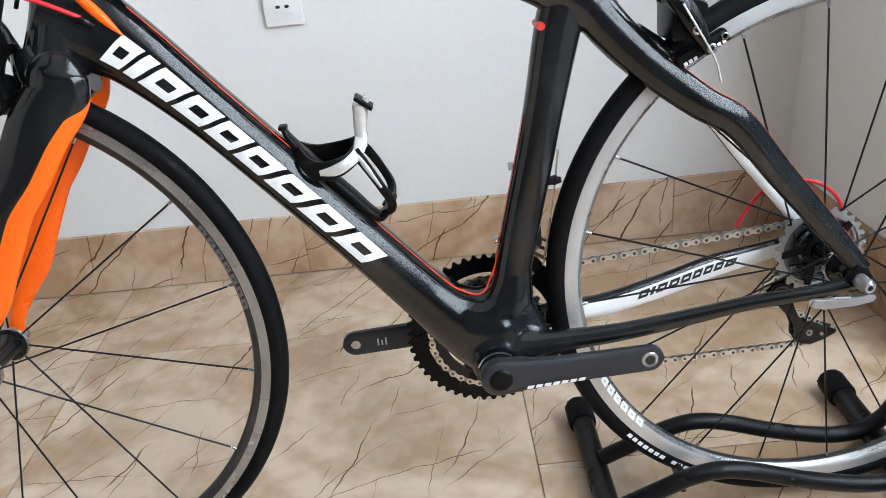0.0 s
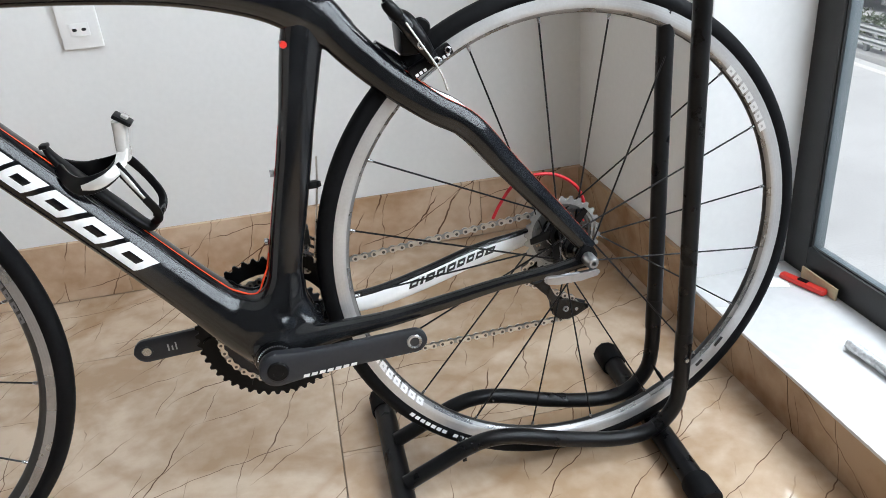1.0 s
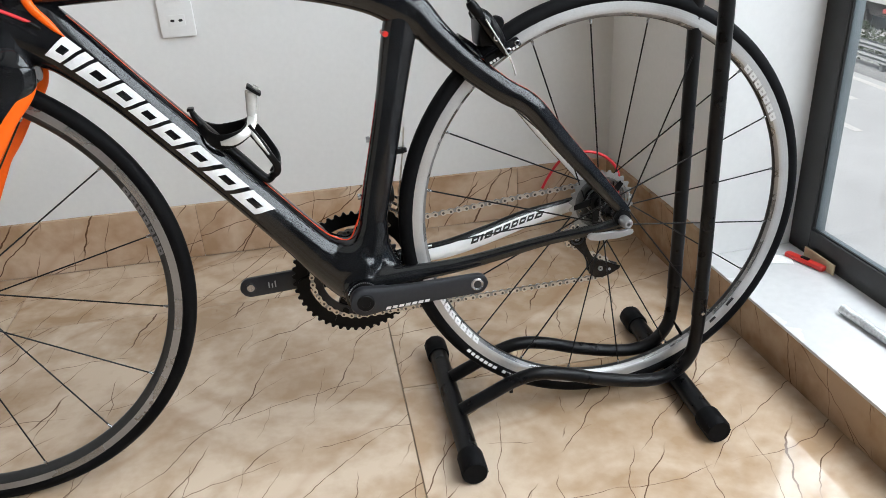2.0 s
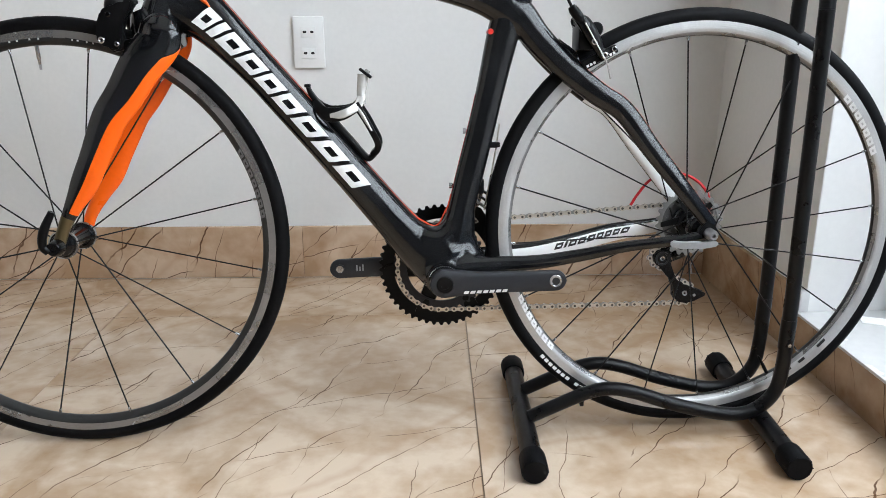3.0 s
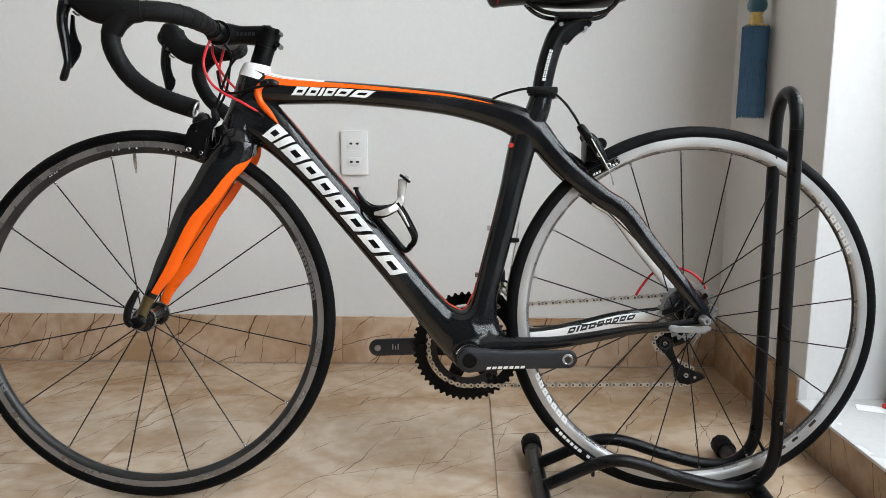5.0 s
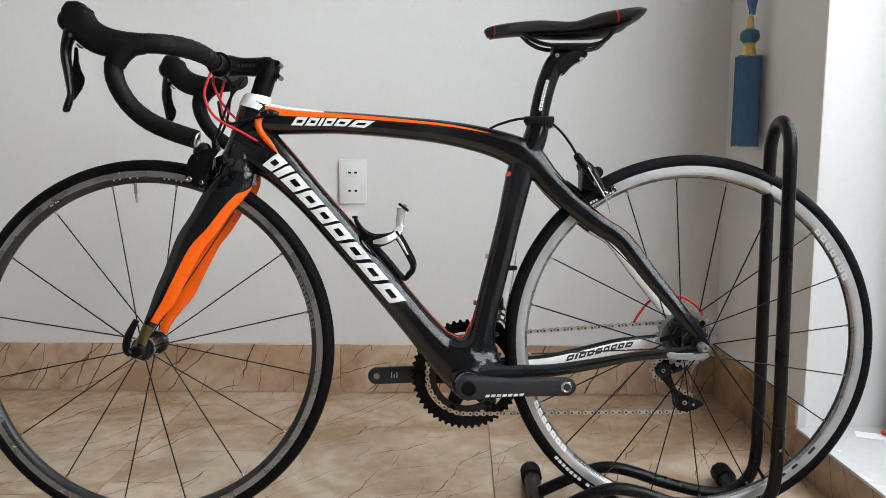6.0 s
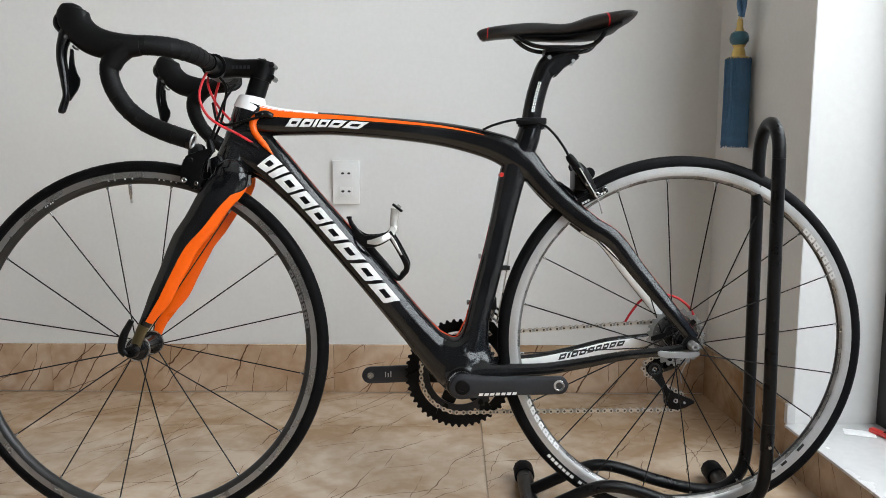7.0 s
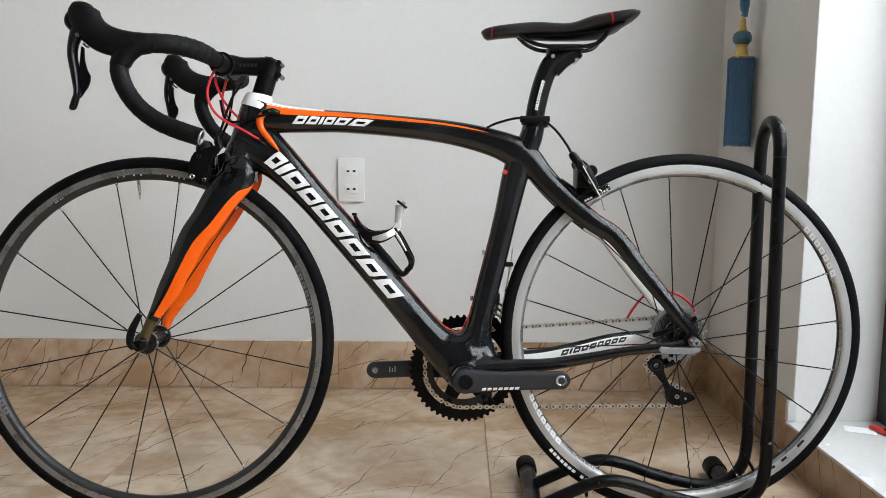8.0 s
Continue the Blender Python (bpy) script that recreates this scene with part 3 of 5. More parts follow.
sw = bmesh.new()
N = 40
prev = None
for i in range(N + 1):
    u = i / N
    s_at = 0.06 + 0.66 * u
    mid, half = -58 - 4 * u, 21 * (1 - u) ** 0.75 + 0.6
    r = [sw.verts.new(top.at(s_at, mid + half, 0.0006)), sw.verts.new(top.at(s_at, mid, 0.0006)), sw.verts.new(top.at(s_at, mid - half, 0.0006))]
    if prev:
        for j in range(2):
            sw.faces.new((prev[j], prev[j + 1], r[j + 1], r[j]))
    prev = r
bpart("orange_swoosh", sw, ORANGE, top_tube, "orange stripe tapering along the top tube")
sw = bmesh.new()
top.patch(sw, 0.02, 0.29, -45, 45, 0, 0.0005, 30, 10)
bpart("white_top_panel", sw, WHITE, top_tube)
sw = bmesh.new()
tube([(-0.352, -0.0238, 0.482), (-0.366, -0.0243, 0.468), (-0.364, -0.0250, 0.448), (-0.346, -0.0275, 0.425), (-0.332, -0.0275, 0.408)], [0.0045, 0.0065, 0.006, 0.0048, 0.0008], 10, 8, sw)
bpart("orange_curl", sw, ORANGE, top_tube)
bd = lathe([(0.0001, -0.0165), (0.0036, -0.0165), (0.0042, -0.015), (0.0042, 0.015), (0.0001, 0.0165)], 18, False, centre=(0.0735, 0, 0.372))
bpart("red_badge", bd, REDPL, None, "small red shield badge")
block_row(csR, None, BLACKDECAL, 0.43, (1.0, 0.35, 1.0, 1.0, 1.0, 0.9, 0.85, 0.85, 1.0), 0.030, 0.25, -66, -100, -0.015, "black block of a maker's mark")

# bottle cage: a spine on the tube with a hook, two arms round the bottle and a bright wing at the back
cage = bpart("bottle_cage", Loft([(-0.2015, 0, 0.2955, 0.0030, 0.006), (-0.197, 0, 0.2845, 0.0042, 0.009), (-0.187, 0, 0.2690, 0.0055, 0.012), (-0.170, 0, 0.2480, 0.0060, 0.013), (-0.142, 0, 0.2165, 0.0055, 0.013),
                                  (-0.1176, 0, 0.1880, 0.0052, 0.012), (-0.1070, 0, 0.1890, 0.0048, 0.012), (-0.0965, 0, 0.2020, 0.0030, 0.010), (-0.0930, 0, 0.2070, 0.0016, 0.008)], n=18, power=0.7).bm(), BLACK, None, "black and silver wing shaped bottle cage")
bpart("hook_tip", box((-0.206, -0.008, 0.2935), (-0.197, 0.008, 0.2985), 0.002), BLACK, cage)
for s in (-1, 1):
    bpart("cage_arm", Loft([(-0.190, s * 0.010, 0.2725, 0.0050, 0.0030), (-0.181, s * 0.026, 0.2620, 0.0075, 0.0026), (-0.168, s * 0.0355, 0.2545, 0.0105, 0.0024), (-0.150, s * 0.0375, 0.2555, 0.0100, 0.0023), (-0.134, s * 0.033, 0.2615, 0.0080, 0.0023), (-0.125, s * 0.020, 0.2690, 0.0070, 0.0023), (-0.122, s * 0.010, 0.2760, 0.0060, 0.0023)], n=16, power=0.6).bm(), BLACK, cage)
    bpart("cage_wing", Loft([(-0.166, s * 0.0385, 0.2530, 0.0030, 0.0012), (-0.150, s * 0.0398, 0.2545, 0.0058, 0.0014), (-0.136, s * 0.0365, 0.2600, 0.0058, 0.0014), (-0.126, s * 0.0265, 0.2665, 0.0062, 0.0022), (-0.1215, s * 0.013, 0.2760, 0.0066, 0.0026), (-0.1205, s * 0.005, 0.2880, 0.0050, 0.0030)], n=14, power=0.6).bm(), CAGE_SILVER, cage, "polished silver wing")
    bpart("cage_leg", Loft([(-0.129, s * 0.026, 0.2690, 0.0060, 0.0022), (-0.1165, s * 0.033, 0.2500, 0.0052, 0.0022), (-0.1050, s * 0.035, 0.2290, 0.0048, 0.0022), (-0.0975, s * 0.031, 0.2125, 0.0050, 0.0024), (-0.0985, s * 0.022, 0.2005, 0.0050, 0.0028), (-0.1060, s * 0.010, 0.1925, 0.0048, 0.0032)], n=14, power=0.6).bm(), BLACK, cage)
    bpart("leg_inlay", Loft([(-0.126, s * 0.0290, 0.2650, 0.0030, 0.0012), (-0.1165, s * 0.0352, 0.2495, 0.0026, 0.0012), (-0.1055, s * 0.0370, 0.2300, 0.0016, 0.0010)], n=10).bm(), CAGE_SILVER, cage)
bpart("cage_tab", Loft([(-0.1215, 0, 0.2680, 0.0060, 0.016), (-0.1210, 0, 0.2850, 0.0070, 0.0125), (-0.1190, 0, 0.3000, 0.0078, 0.0115), (-0.1180, 0, 0.3120, 0.0082, 0.0120)], n=20, power=0.6).bm(), CAGE_SILVER, cage, "bright silver tab that grips the bottle")
bpart("cage_clip", box((-0.011, -0.0135, -0.0022), (0.011, 0.0135, 0.0022), 0.0015, m=Matrix.Translation((-0.1140, 0, 0.3135)) @ Matrix.Rotation(radians(38), 4, "Y")), BLACK, cage)
bpart("clip_pad", box((-0.004, -0.007, 0.0), (0.004, 0.007, 0.0035), 0.001, m=Matrix.Translation((-0.1120, 0, 0.3150)) @ Matrix.Rotation(radians(38), 4, "Y")), CAGE_SILVER, cage)
for s_at in (0.52, 0.70):
    c = seat_tube.at(s_at, 180)
    bpart("frame_bolt", lathe([(0.0001, 0), (0.0045, 0), (0.0045, 0.004), (0.002, 0.0065), (0.0001, 0.0065)], 12, False, "x", c + Vector((-0.0055, 0, 0))), SILVER)

# seat post and saddle
post = Loft([(0.117, 0, 0.40, 0.0165, 0.0145), (0.125, 0, 0.45, 0.0170, 0.0145), (0.132, 0, 0.495, 0.0172, 0.0145), (0.144, 0, 0.54, 0.0172, 0.0145), (0.160, 0, 0.572, 0.0172, 0.015), (0.186, 0, 0.588, 0.011, 0.016), (0.205, 0, 0.592, 0.008, 0.016)], n=22)
bpart("seat_post", post.bm(), BLACK_GLOSS, None, "black carbon aero seat post")
block_row(post, None, DECAL, 0.29, (1,) * 9, 0.017, 0.3, -96, -78, 0.0, "white block of a maker's mark")
bpart("post_head", prism([(0.148, 0.587), (0.180, 0.5885), (0.214, 0.5865), (0.2135, 0.580), (0.200, 0.5715), (0.185, 0.562), (0.1724, 0.5525), (0.1670, 0.5455), (0.155, 0.553), (0.147, 0.568)], -0.0135, 0.0135, bevel=0.003), BLACK_GLOSS)
clampb = Loft([(0.1235, 0, 0.4555, 0.0205, 0.0190), (0.1245, 0, 0.460, 0.0210, 0.0195), (0.1258, 0, 0.4655, 0.0200, 0.0190)], n=22)
bpart("seat_clamp", clampb.bm(), BLACK, None, "black seat post clamp")
bpart("clamp_bolt", lathe([(0.0001, 0), (0.0040, 0), (0.0046, 0.003), (0.0040, 0.005), (0.0001, 0.005)], 16, False, "x", (0.1495, 0, 0.458)), SILVER)
bpart("clamp_bolt_plate", box((0.140, -0.012, 0.4535), (0.1505, 0.012, 0.4625), 0.002), BLACK)

saddle = Loft([(0.0335, 0, 0.618, 0.006, 0.007), (0.040, 0, 0.621, 0.0105, 0.0135), (0.070, 0, 0.626, 0.0115, 0.019), (0.127, 0, 0.630, 0.0125, 0.021), (0.188, 0, 0.628, 0.0115, 0.031), (0.230, 0, 0.637, 0.0135, 0.050),
               (0.265, 0, 0.6425, 0.0125, 0.064), (0.291, 0, 0.6485, 0.0085, 0.063), (0.308, 0, 0.6535, 0.0045, 0.042)], n=28, power=0.8)
sad = bpart("saddle", saddle.bm(), shader("black_saddle_cover", (0.006, 0.006, 0.0065), 0.42, var=0.2, fine=600, bump=0.3), None, "slim black racing saddle with red stitching bands")
for q0, q1, a0, a1, sl in ((0.703, 0.713, -150, -20, -0.02), (0.168, 0.176, -140, -30, 0.03)):
    rb = bmesh.new()
    saddle.patch(rb, q0, q1, a0, a1, sl, 0.0006, 2, 14)
    bpart("red_band", rb, RED, sad)
sh = Loft([(0.10, 0, 0.617, 0.004, 0.012), (0.17, 0, 0.616, 0.006, 0.022), (0.24, 0, 0.621, 0.006, 0.038), (0.280, 0, 0.634, 0.004, 0.05)], n=18)
bpart("saddle_base", sh.bm(), BLACK, sad)
for s in (-1, 1):
    bpart("saddle_rail", tube([(0.098, s * 0.012, 0.619), (0.115, s * 0.018, 0.606), (0.14, s * 0.022, 0.597), (0.19, s * 0.022, 0.594), (0.228, s * 0.025, 0.598), (0.245, s * 0.032, 0.608), (0.256, s * 0.034, 0.626)], 0.0038, 10), BLACK_GLOSS, sad)
bpart("rail_clamp", box((0.150, -0.0255, 0.588), (0.212, 0.0255, 0.600), 0.004), BLACK, sad)
for x, z, y in ((0.1585, 0.5800, 0.0150), (0.2015, 0.5735, 0.0150)):
    bpart("clamp_screw", rod((x, -y, z), (x, y, z), 0.0036, 14), SILVER, sad)


# wheels
def rim_profile():
    return [(0.3145, -0.0100), (0.3145, -0.0085), (0.3110, -0.0075), (0.3110, 0.0075), (0.3145, 0.0085), (0.3145, 0.0100), (0.3030, 0.0104), (0.2980, 0.0085), (0.2935, 0.0045), (0.2925, 0.0), (0.2935, -0.0045), (0.2980, -0.0085), (0.3030, -0.0104)]


def wheel(name, axle, n_spokes, first, flange, cross, turn, label, valve_deg):
    M = turn @ Matrix.Translation(axle)
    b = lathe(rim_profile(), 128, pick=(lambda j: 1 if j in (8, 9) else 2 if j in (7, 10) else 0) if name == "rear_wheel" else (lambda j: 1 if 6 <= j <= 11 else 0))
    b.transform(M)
    # front track gets the darker copy, its shade painted in
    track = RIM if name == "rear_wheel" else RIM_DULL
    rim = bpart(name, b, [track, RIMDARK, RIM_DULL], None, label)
    for r0 in (0.3122, 0.3094, 0.3066, 0.3038):
        g = lathe([(r0, -0.01032), (r0 + 0.0005, -0.01042), (r0 + 0.001, -0.01032)], 128)
        g.transform(M)
        bpart("brake_track_groove", g, track, rim)
    ty = []
    for k in range(20):
        a = 2 * math.pi * k / 20
        ty.append((0.3212 + 0.0128 * math.sin(a), 0.0122 * math.cos(a)))
    b = lathe(ty, 144)
    b.transform(M)
    bpart("tyre", b, RUBBER, rim, "black slick road tyre")
    fl, hr = flange
    hub = [(0.005, -fl - 0.019), (0.0085, -fl - 0.019), (0.010, -fl - 0.012), (0.016, -fl - 0.009), (0.0185, -fl - 0.003), (hr, -fl - 0.002), (hr, -fl + 0.002), (0.016, -fl + 0.005), (0.0125, -fl + 0.014), (0.0125, fl - 0.014), (0.016, fl - 0.005), (hr, fl - 0.002), (hr, fl + 0.002), (0.0185, fl + 0.003), (0.016, fl + 0.009), (0.010, fl + 0.012), (0.0085, fl + 0.019), (0.005, fl + 0.019)]
    b = lathe(hub, 40, False)
    b.transform(M)
    bpart("hub", b, BLACK_GLOSS, rim, "black anodised hub")
    for s in (-1, 1):
        b = lathe([(hr - 0.003, s * fl - 0.0025), (hr + 0.0006, s * fl - 0.0025), (hr + 0.0006, s * fl + 0.0025), (hr - 0.003, s * fl + 0.0025)], 40)
        b.transform(M)
        bpart("flange_ring", b, SILVER, rim)
    sp = rod((0, 0, 0), (0, 0, 1), 0.0012, 6)
    sm = mesh_of(sp, SPOKE)
    nm = mesh_of(lathe([(0.0001, 0), (0.0018, 0), (0.0022, 0.004), (0.0024, 0.012), (0.0001, 0.012)], 10, False, "z"), SILVER)
    for k in range(n_spokes):
        a = radians(first + 360 / n_spokes * k)
        s = (-1 if k % 2 else 1) * (1 if name == "rear_wheel" else -1)
        off = 0 if s in cross[0] else radians(cross[1]) * (-1, 1, 1, -1)[k % 4]
        p = Vector((hr * math.cos(a + off), s * fl, hr * math.sin(a + off)))
        q = Vector((0.2940 * math.cos(a), s * 0.001, 0.2940 * math.sin(a)))
        o = new("spoke", sm)
        o.parent = rim
        d = q - p
        o.matrix_local = M @ Matrix.LocRotScale(p, d.to_track_quat("Z", "Y"), (1, 1, d.length))
        o = new("spoke_nipple", nm)
        o.parent = rim
        o.matrix_local = M @ Matrix.LocRotScale(q - d.normalized() * 0.008, d.to_track_quat("Z", "Y"), None)
    a = radians(valve_deg)
    dr = Vector((math.cos(a), 0, math.sin(a)))
    b = tube([dr * 0.294, dr * 0.274, dr * 0.273, dr * 0.258], [0.003, 0.003, 0.0022, 0.0018], 10, 1, smooth=False)
    b.transform(M)
    bpart("valve", b, SILVER if name == "front_wheel" else BLACK, rim, "slim tube valve")
    # plain blocks of the maker's marks on the rim sides and the tyre
    for mid, n, w in ((17, 7, 3.1), (197, 7, 3.1)) if name == "front_wheel" else ((32, 7, 3.0), (212, 7, 3.0)):
        for k in range(n):
            # a slanted block with a slot, in quarters round the slot
            bm = bmesh.new()
            a0 = radians(mid + (k - n / 2) * w)
            a1 = a0 + radians(w * 0.78)
            us, rs = (0.0, 0.34, 0.66, 1.0), ((0.2950, 0.2973, 0.2996, 0.3020) if name == "front_wheel" else (0.2950, 0.2978, 0.3002, 0.3030))
            g = [[bm.verts.new((r * math.cos(a0 + (a1 - a0) * u + (r - 0.299) * 1.2), -0.0064 - 0.0046 * min(1, (r - 0.2930) / 0.0100) - 0.0007, r * math.sin(a0 + (a1 - a0) * u + (r - 0.299) * 1.2))) for r in rs] for u in us]
            for i in range(3):
                for j in range(3):
                    if (i, j) != (1, 1):
                        bm.faces.new((g[i][j], g[i][j + 1], g[i + 1][j + 1], g[i + 1][j]))
            bm.transform(M)
            bpart("mark_block", bm, DIMDECAL if name == "front_wheel" else DECAL, rim)
    if name == "rear_wheel":
        for k in range(12):
            if k == 7:
                continue
            bm = bmesh.new()
            a0 = radians(221 + k * 1.7)
            a1 = a0 + radians(1.25)
            vs = []
            for (r, aa) in ((0.3180, a0), (0.3180, a1), (0.3235, a1), (0.3235, a0)):
                vs.append(bm.verts.new((r * math.cos(aa), -0.0126 + 0.0006 * (r > 0.32), r * math.sin(aa))))
            bm.faces.new(vs)
            bm.transform(M)
            bpart("tyre_mark", bm, DECAL, rim)
    for a_mid, w in ((-42, 1.6), (-57, 3.0), (-50, 1.2)) if name == "rear_wheel" else ((96, 7), (80, 5), (122, 2.5)):
        bm = bmesh.new()
        vs = [bm.verts.new((r * math.cos(radians(aa)), -0.0112, r * math.sin(radians(aa)))) for r, aa in ((0.2990, a_mid - w), (0.2990, a_mid + w), (0.3040, a_mid + w), (0.3040, a_mid - w))]
        bm.faces.new(vs)
        bm.transform(M)
        bpart("rim_sticker", bm, BLACKDECAL, rim)
        for d in (-0.55, -0.2, 0.3, 0.6) if name == "front_wheel" else ():
            bm = bmesh.new()
            vs = [bm.verts.new((r * math.cos(radians(aa)), -0.0118, r * math.sin(radians(aa)))) for r, aa in ((0.3003, a_mid + w * d - 0.25), (0.3003, a_mid + w * d + 0.25), (0.3027, a_mid + w * d + 0.25), (0.3027, a_mid + w * d - 0.25))]
            bm.faces.new(vs)
            bm.transform(M)
            bpart("sticker_bar", bm, DECAL, rim)
    return rim


rear = wheel("rear_wheel", AXLE_R, 20, 5.0, (0.030, 0.021), ((), 75), Matrix.Identity(4), "silver machined alloy rear wheel with black spokes", -61)
front = wheel("front_wheel", AXLE_F, 16, 11.9, (0.034, 0.0215), ((-1, 1), 0), STEER, "machined alloy front wheel with black spokes", 94)

# fork
FORKTIP = shader("bare_fork_tip", (0.11, 0.085, 0.04), 0.3, 0.6)


def ease(lo, hi, q):
    u = min(1, max(0, (q - lo) / (hi - lo)))
    return u * u * (3 - 2 * u)


for s in (-1, 1):
    leg = Loft([(-0.400, s * 0.012, 0.400, 0.006, 0.005), (-0.402, s * 0.018, 0.393, 0.020, 0.013), (-0.406, s * 0.025, 0.378, 0.0295, 0.0165), (-0.410, s * 0.030, 0.358, 0.0320, 0.015), (-0.4345, s * 0.040, 0.3250, 0.0302, 0.0118), (-0.4582, s * 0.045, 0.2868, 0.0276, 0.0108), (-0.4785, s * 0.048, 0.2590, 0.0256, 0.010), (-0.4900, s * 0.049, 0.2370, 0.0243, 0.0095),
                (-0.5092, s * 0.050, 0.1957, 0.0214, 0.009), (-0.5268, s * 0.051, 0.1590, 0.0200, 0.0085), (-0.5444, s * 0.051, 0.1290, 0.0138, 0.008), (-0.5620, s * 0.050, 0.0980, 0.0095, 0.007), (-0.575, s * 0.050, 0.067, 0.0095, 0.0055)], n=80, steps=16)
    fb = bmesh.new()
    L, rows = len(leg.fr), []
    for i in range(L):
        q = i / (L - 1)
        a0, a1 = (310 - 38 * ease(0.15, 0.75, q), 470) if s < 0 else (175, 410)
        if s < 0:
            a0 = a1 - (a1 - a0) * (0.45 + 0.55 * ease(0.19, 0.29, q))
        rows.append([fb.verts.new(leg.at(q, a0 + (a1 - a0) * k / 20)) for k in range(20)] + [fb.verts.new(leg.at(q, a1 + (360 + a0 - a1) * k / 20)) for k in range(20)])
    for i in range(L - 1):
        q = (i + 0.5) / (L - 1)
        for k in range(40):
            f = fb.faces.new((rows[i][k], rows[i][(k + 1) % 40], rows[i + 1][(k + 1) % 40], rows[i + 1][k]))
            f.material_index = (1 if k < 20 and 0.20 < q < 0.98 else 0) if s > 0 else 2 if q > 0.883 else 1 if k < 20 and 0.20 < q < 0.867 else 0
    fb.faces.new(rows[0])
    fb.faces.new(rows[-1])
    bpart("fork_blade", steered(fb), [CARBON, ORANGE, FORKTIP], None, "wavy carbon fork blade, black outside and orange inside")
crown = Loft([(-0.434, 0, 0.405, 0.020, 0.026), (-0.425, 0, 0.384, 0.03, 0.034), (-0.405, 0, 0.372, 0.030, 0.034), (-0.380, 0, 0.372, 0.018, 0.022)], n=22)
bpart("fork_crown", steered(crown.bm()), CARBON)
b = rod(AXLE_F + Vector((0, -0.068, 0)), AXLE_F + Vector((0, 0.064, 0)), 0.0045, 12)
qr = bpart("front_quick_release", steered(b), BLACK, None, "black quick release lever and skewer")
b = lathe([(0.003, -0.071), (0.009, -0.071), (0.0115, -0.067), (0.0125, -0.058), (0.0125, -0.054), (0.003, -0.054)], 24, centre=AXLE_F)
bpart("skewer_cap", steered(b), BLACK_GLOSS, qr)
b = tube([AXLE_F + Vector(v) for v in ((-0.008, -0.066, -0.004), (-0.015, -0.069, 0.006), (-0.010, -0.071, 0.028), (0.004, -0.069, 0.056))], [0.007, 0.0065, 0.0068, 0.0050], 10)
bpart("lever", steered(b), BLACK, qr)
b = lathe([(0.003, 0.054), (0.0115, 0.054), (0.0115, 0.062), (0.007, 0.067), (0.003, 0.067)], 24, centre=AXLE_F)
bpart("skewer_nut", steered(b), SILVER, qr)
qr2 = bpart("rear_quick_release", rod(AXLE_R + Vector((0, -0.082, 0)), AXLE_R + Vector((0, 0.075, 0)), 0.0045, 12), SILVER, None, "polished quick release lever")
bpart("skewer_cap", lathe([(0.003, -0.090), (0.0055, -0.090), (0.0082, -0.086), (0.0086, -0.069), (0.003, -0.069)], 24, centre=AXLE_R), SILVER, qr2)
bpart("lever", prism([(0.336, 0.061), (0.340, 0.066), (0.360, 0.0635), (0.382, 0.062), (0.404, 0.065), (0.410, 0.061), (0.407, 0.056), (0.384, 0.0525), (0.352, 0.0535), (0.339, 0.056)], -0.091, -0.084, bevel=0.0015), SILVER, qr2)

# cranks and chainrings
CR_Y = 0.044


def toothed(r_root, r_tip, teeth, r_in, lo, hi):
    out, inn = [], []
    for k in range(teeth * 4):
        a = 2 * math.pi * k / (teeth * 4)
        out.append(((r_root, r_tip, r_tip, r_root)[k % 4] * math.cos(a), (r_root, r_tip, r_tip, r_root)[k % 4] * math.sin(a)))
        inn.append((r_in * math.cos(a), r_in * math.sin(a)))
    return prism(out, lo, hi, inner=inn)


bpart("outer_chainring", toothed(0.0985, 0.1035, 50, 0.080, CR_Y + 0.004, CR_Y + 0.007), BLACK, None, "large black chainring")
bpart("inner_chainring", toothed(0.0715, 0.0765, 38, 0.058, CR_Y - 0.003, CR_Y), CRANK, None, "small dark grey chainring")
for a in (184, 184 + 62, 184 + 122, 4, 64, 124):
    r = radians(a)
    sp = prism(stadium(0.012 * math.cos(r), 0.012 * math.sin(r), 0.086 * math.cos(r), 0.086 * math.sin(r), 0.017, 0.010), CR_Y + 0.001, CR_Y + 0.013)
    bpart("spider_arm", sp, BLACK)
for a in (184 + 62, 184 + 122, 64, 124):
    r = radians(a)
    bpart("chainring_bolt", lathe([(0.0001, CR_Y - 0.0045), (0.0055, CR_Y - 0.0045), (0.0055, CR_Y), (0.0001, CR_Y)], 14, False, centre=(0.066 * math.cos(r), 0, 0.066 * math.sin(r))), BLACK)


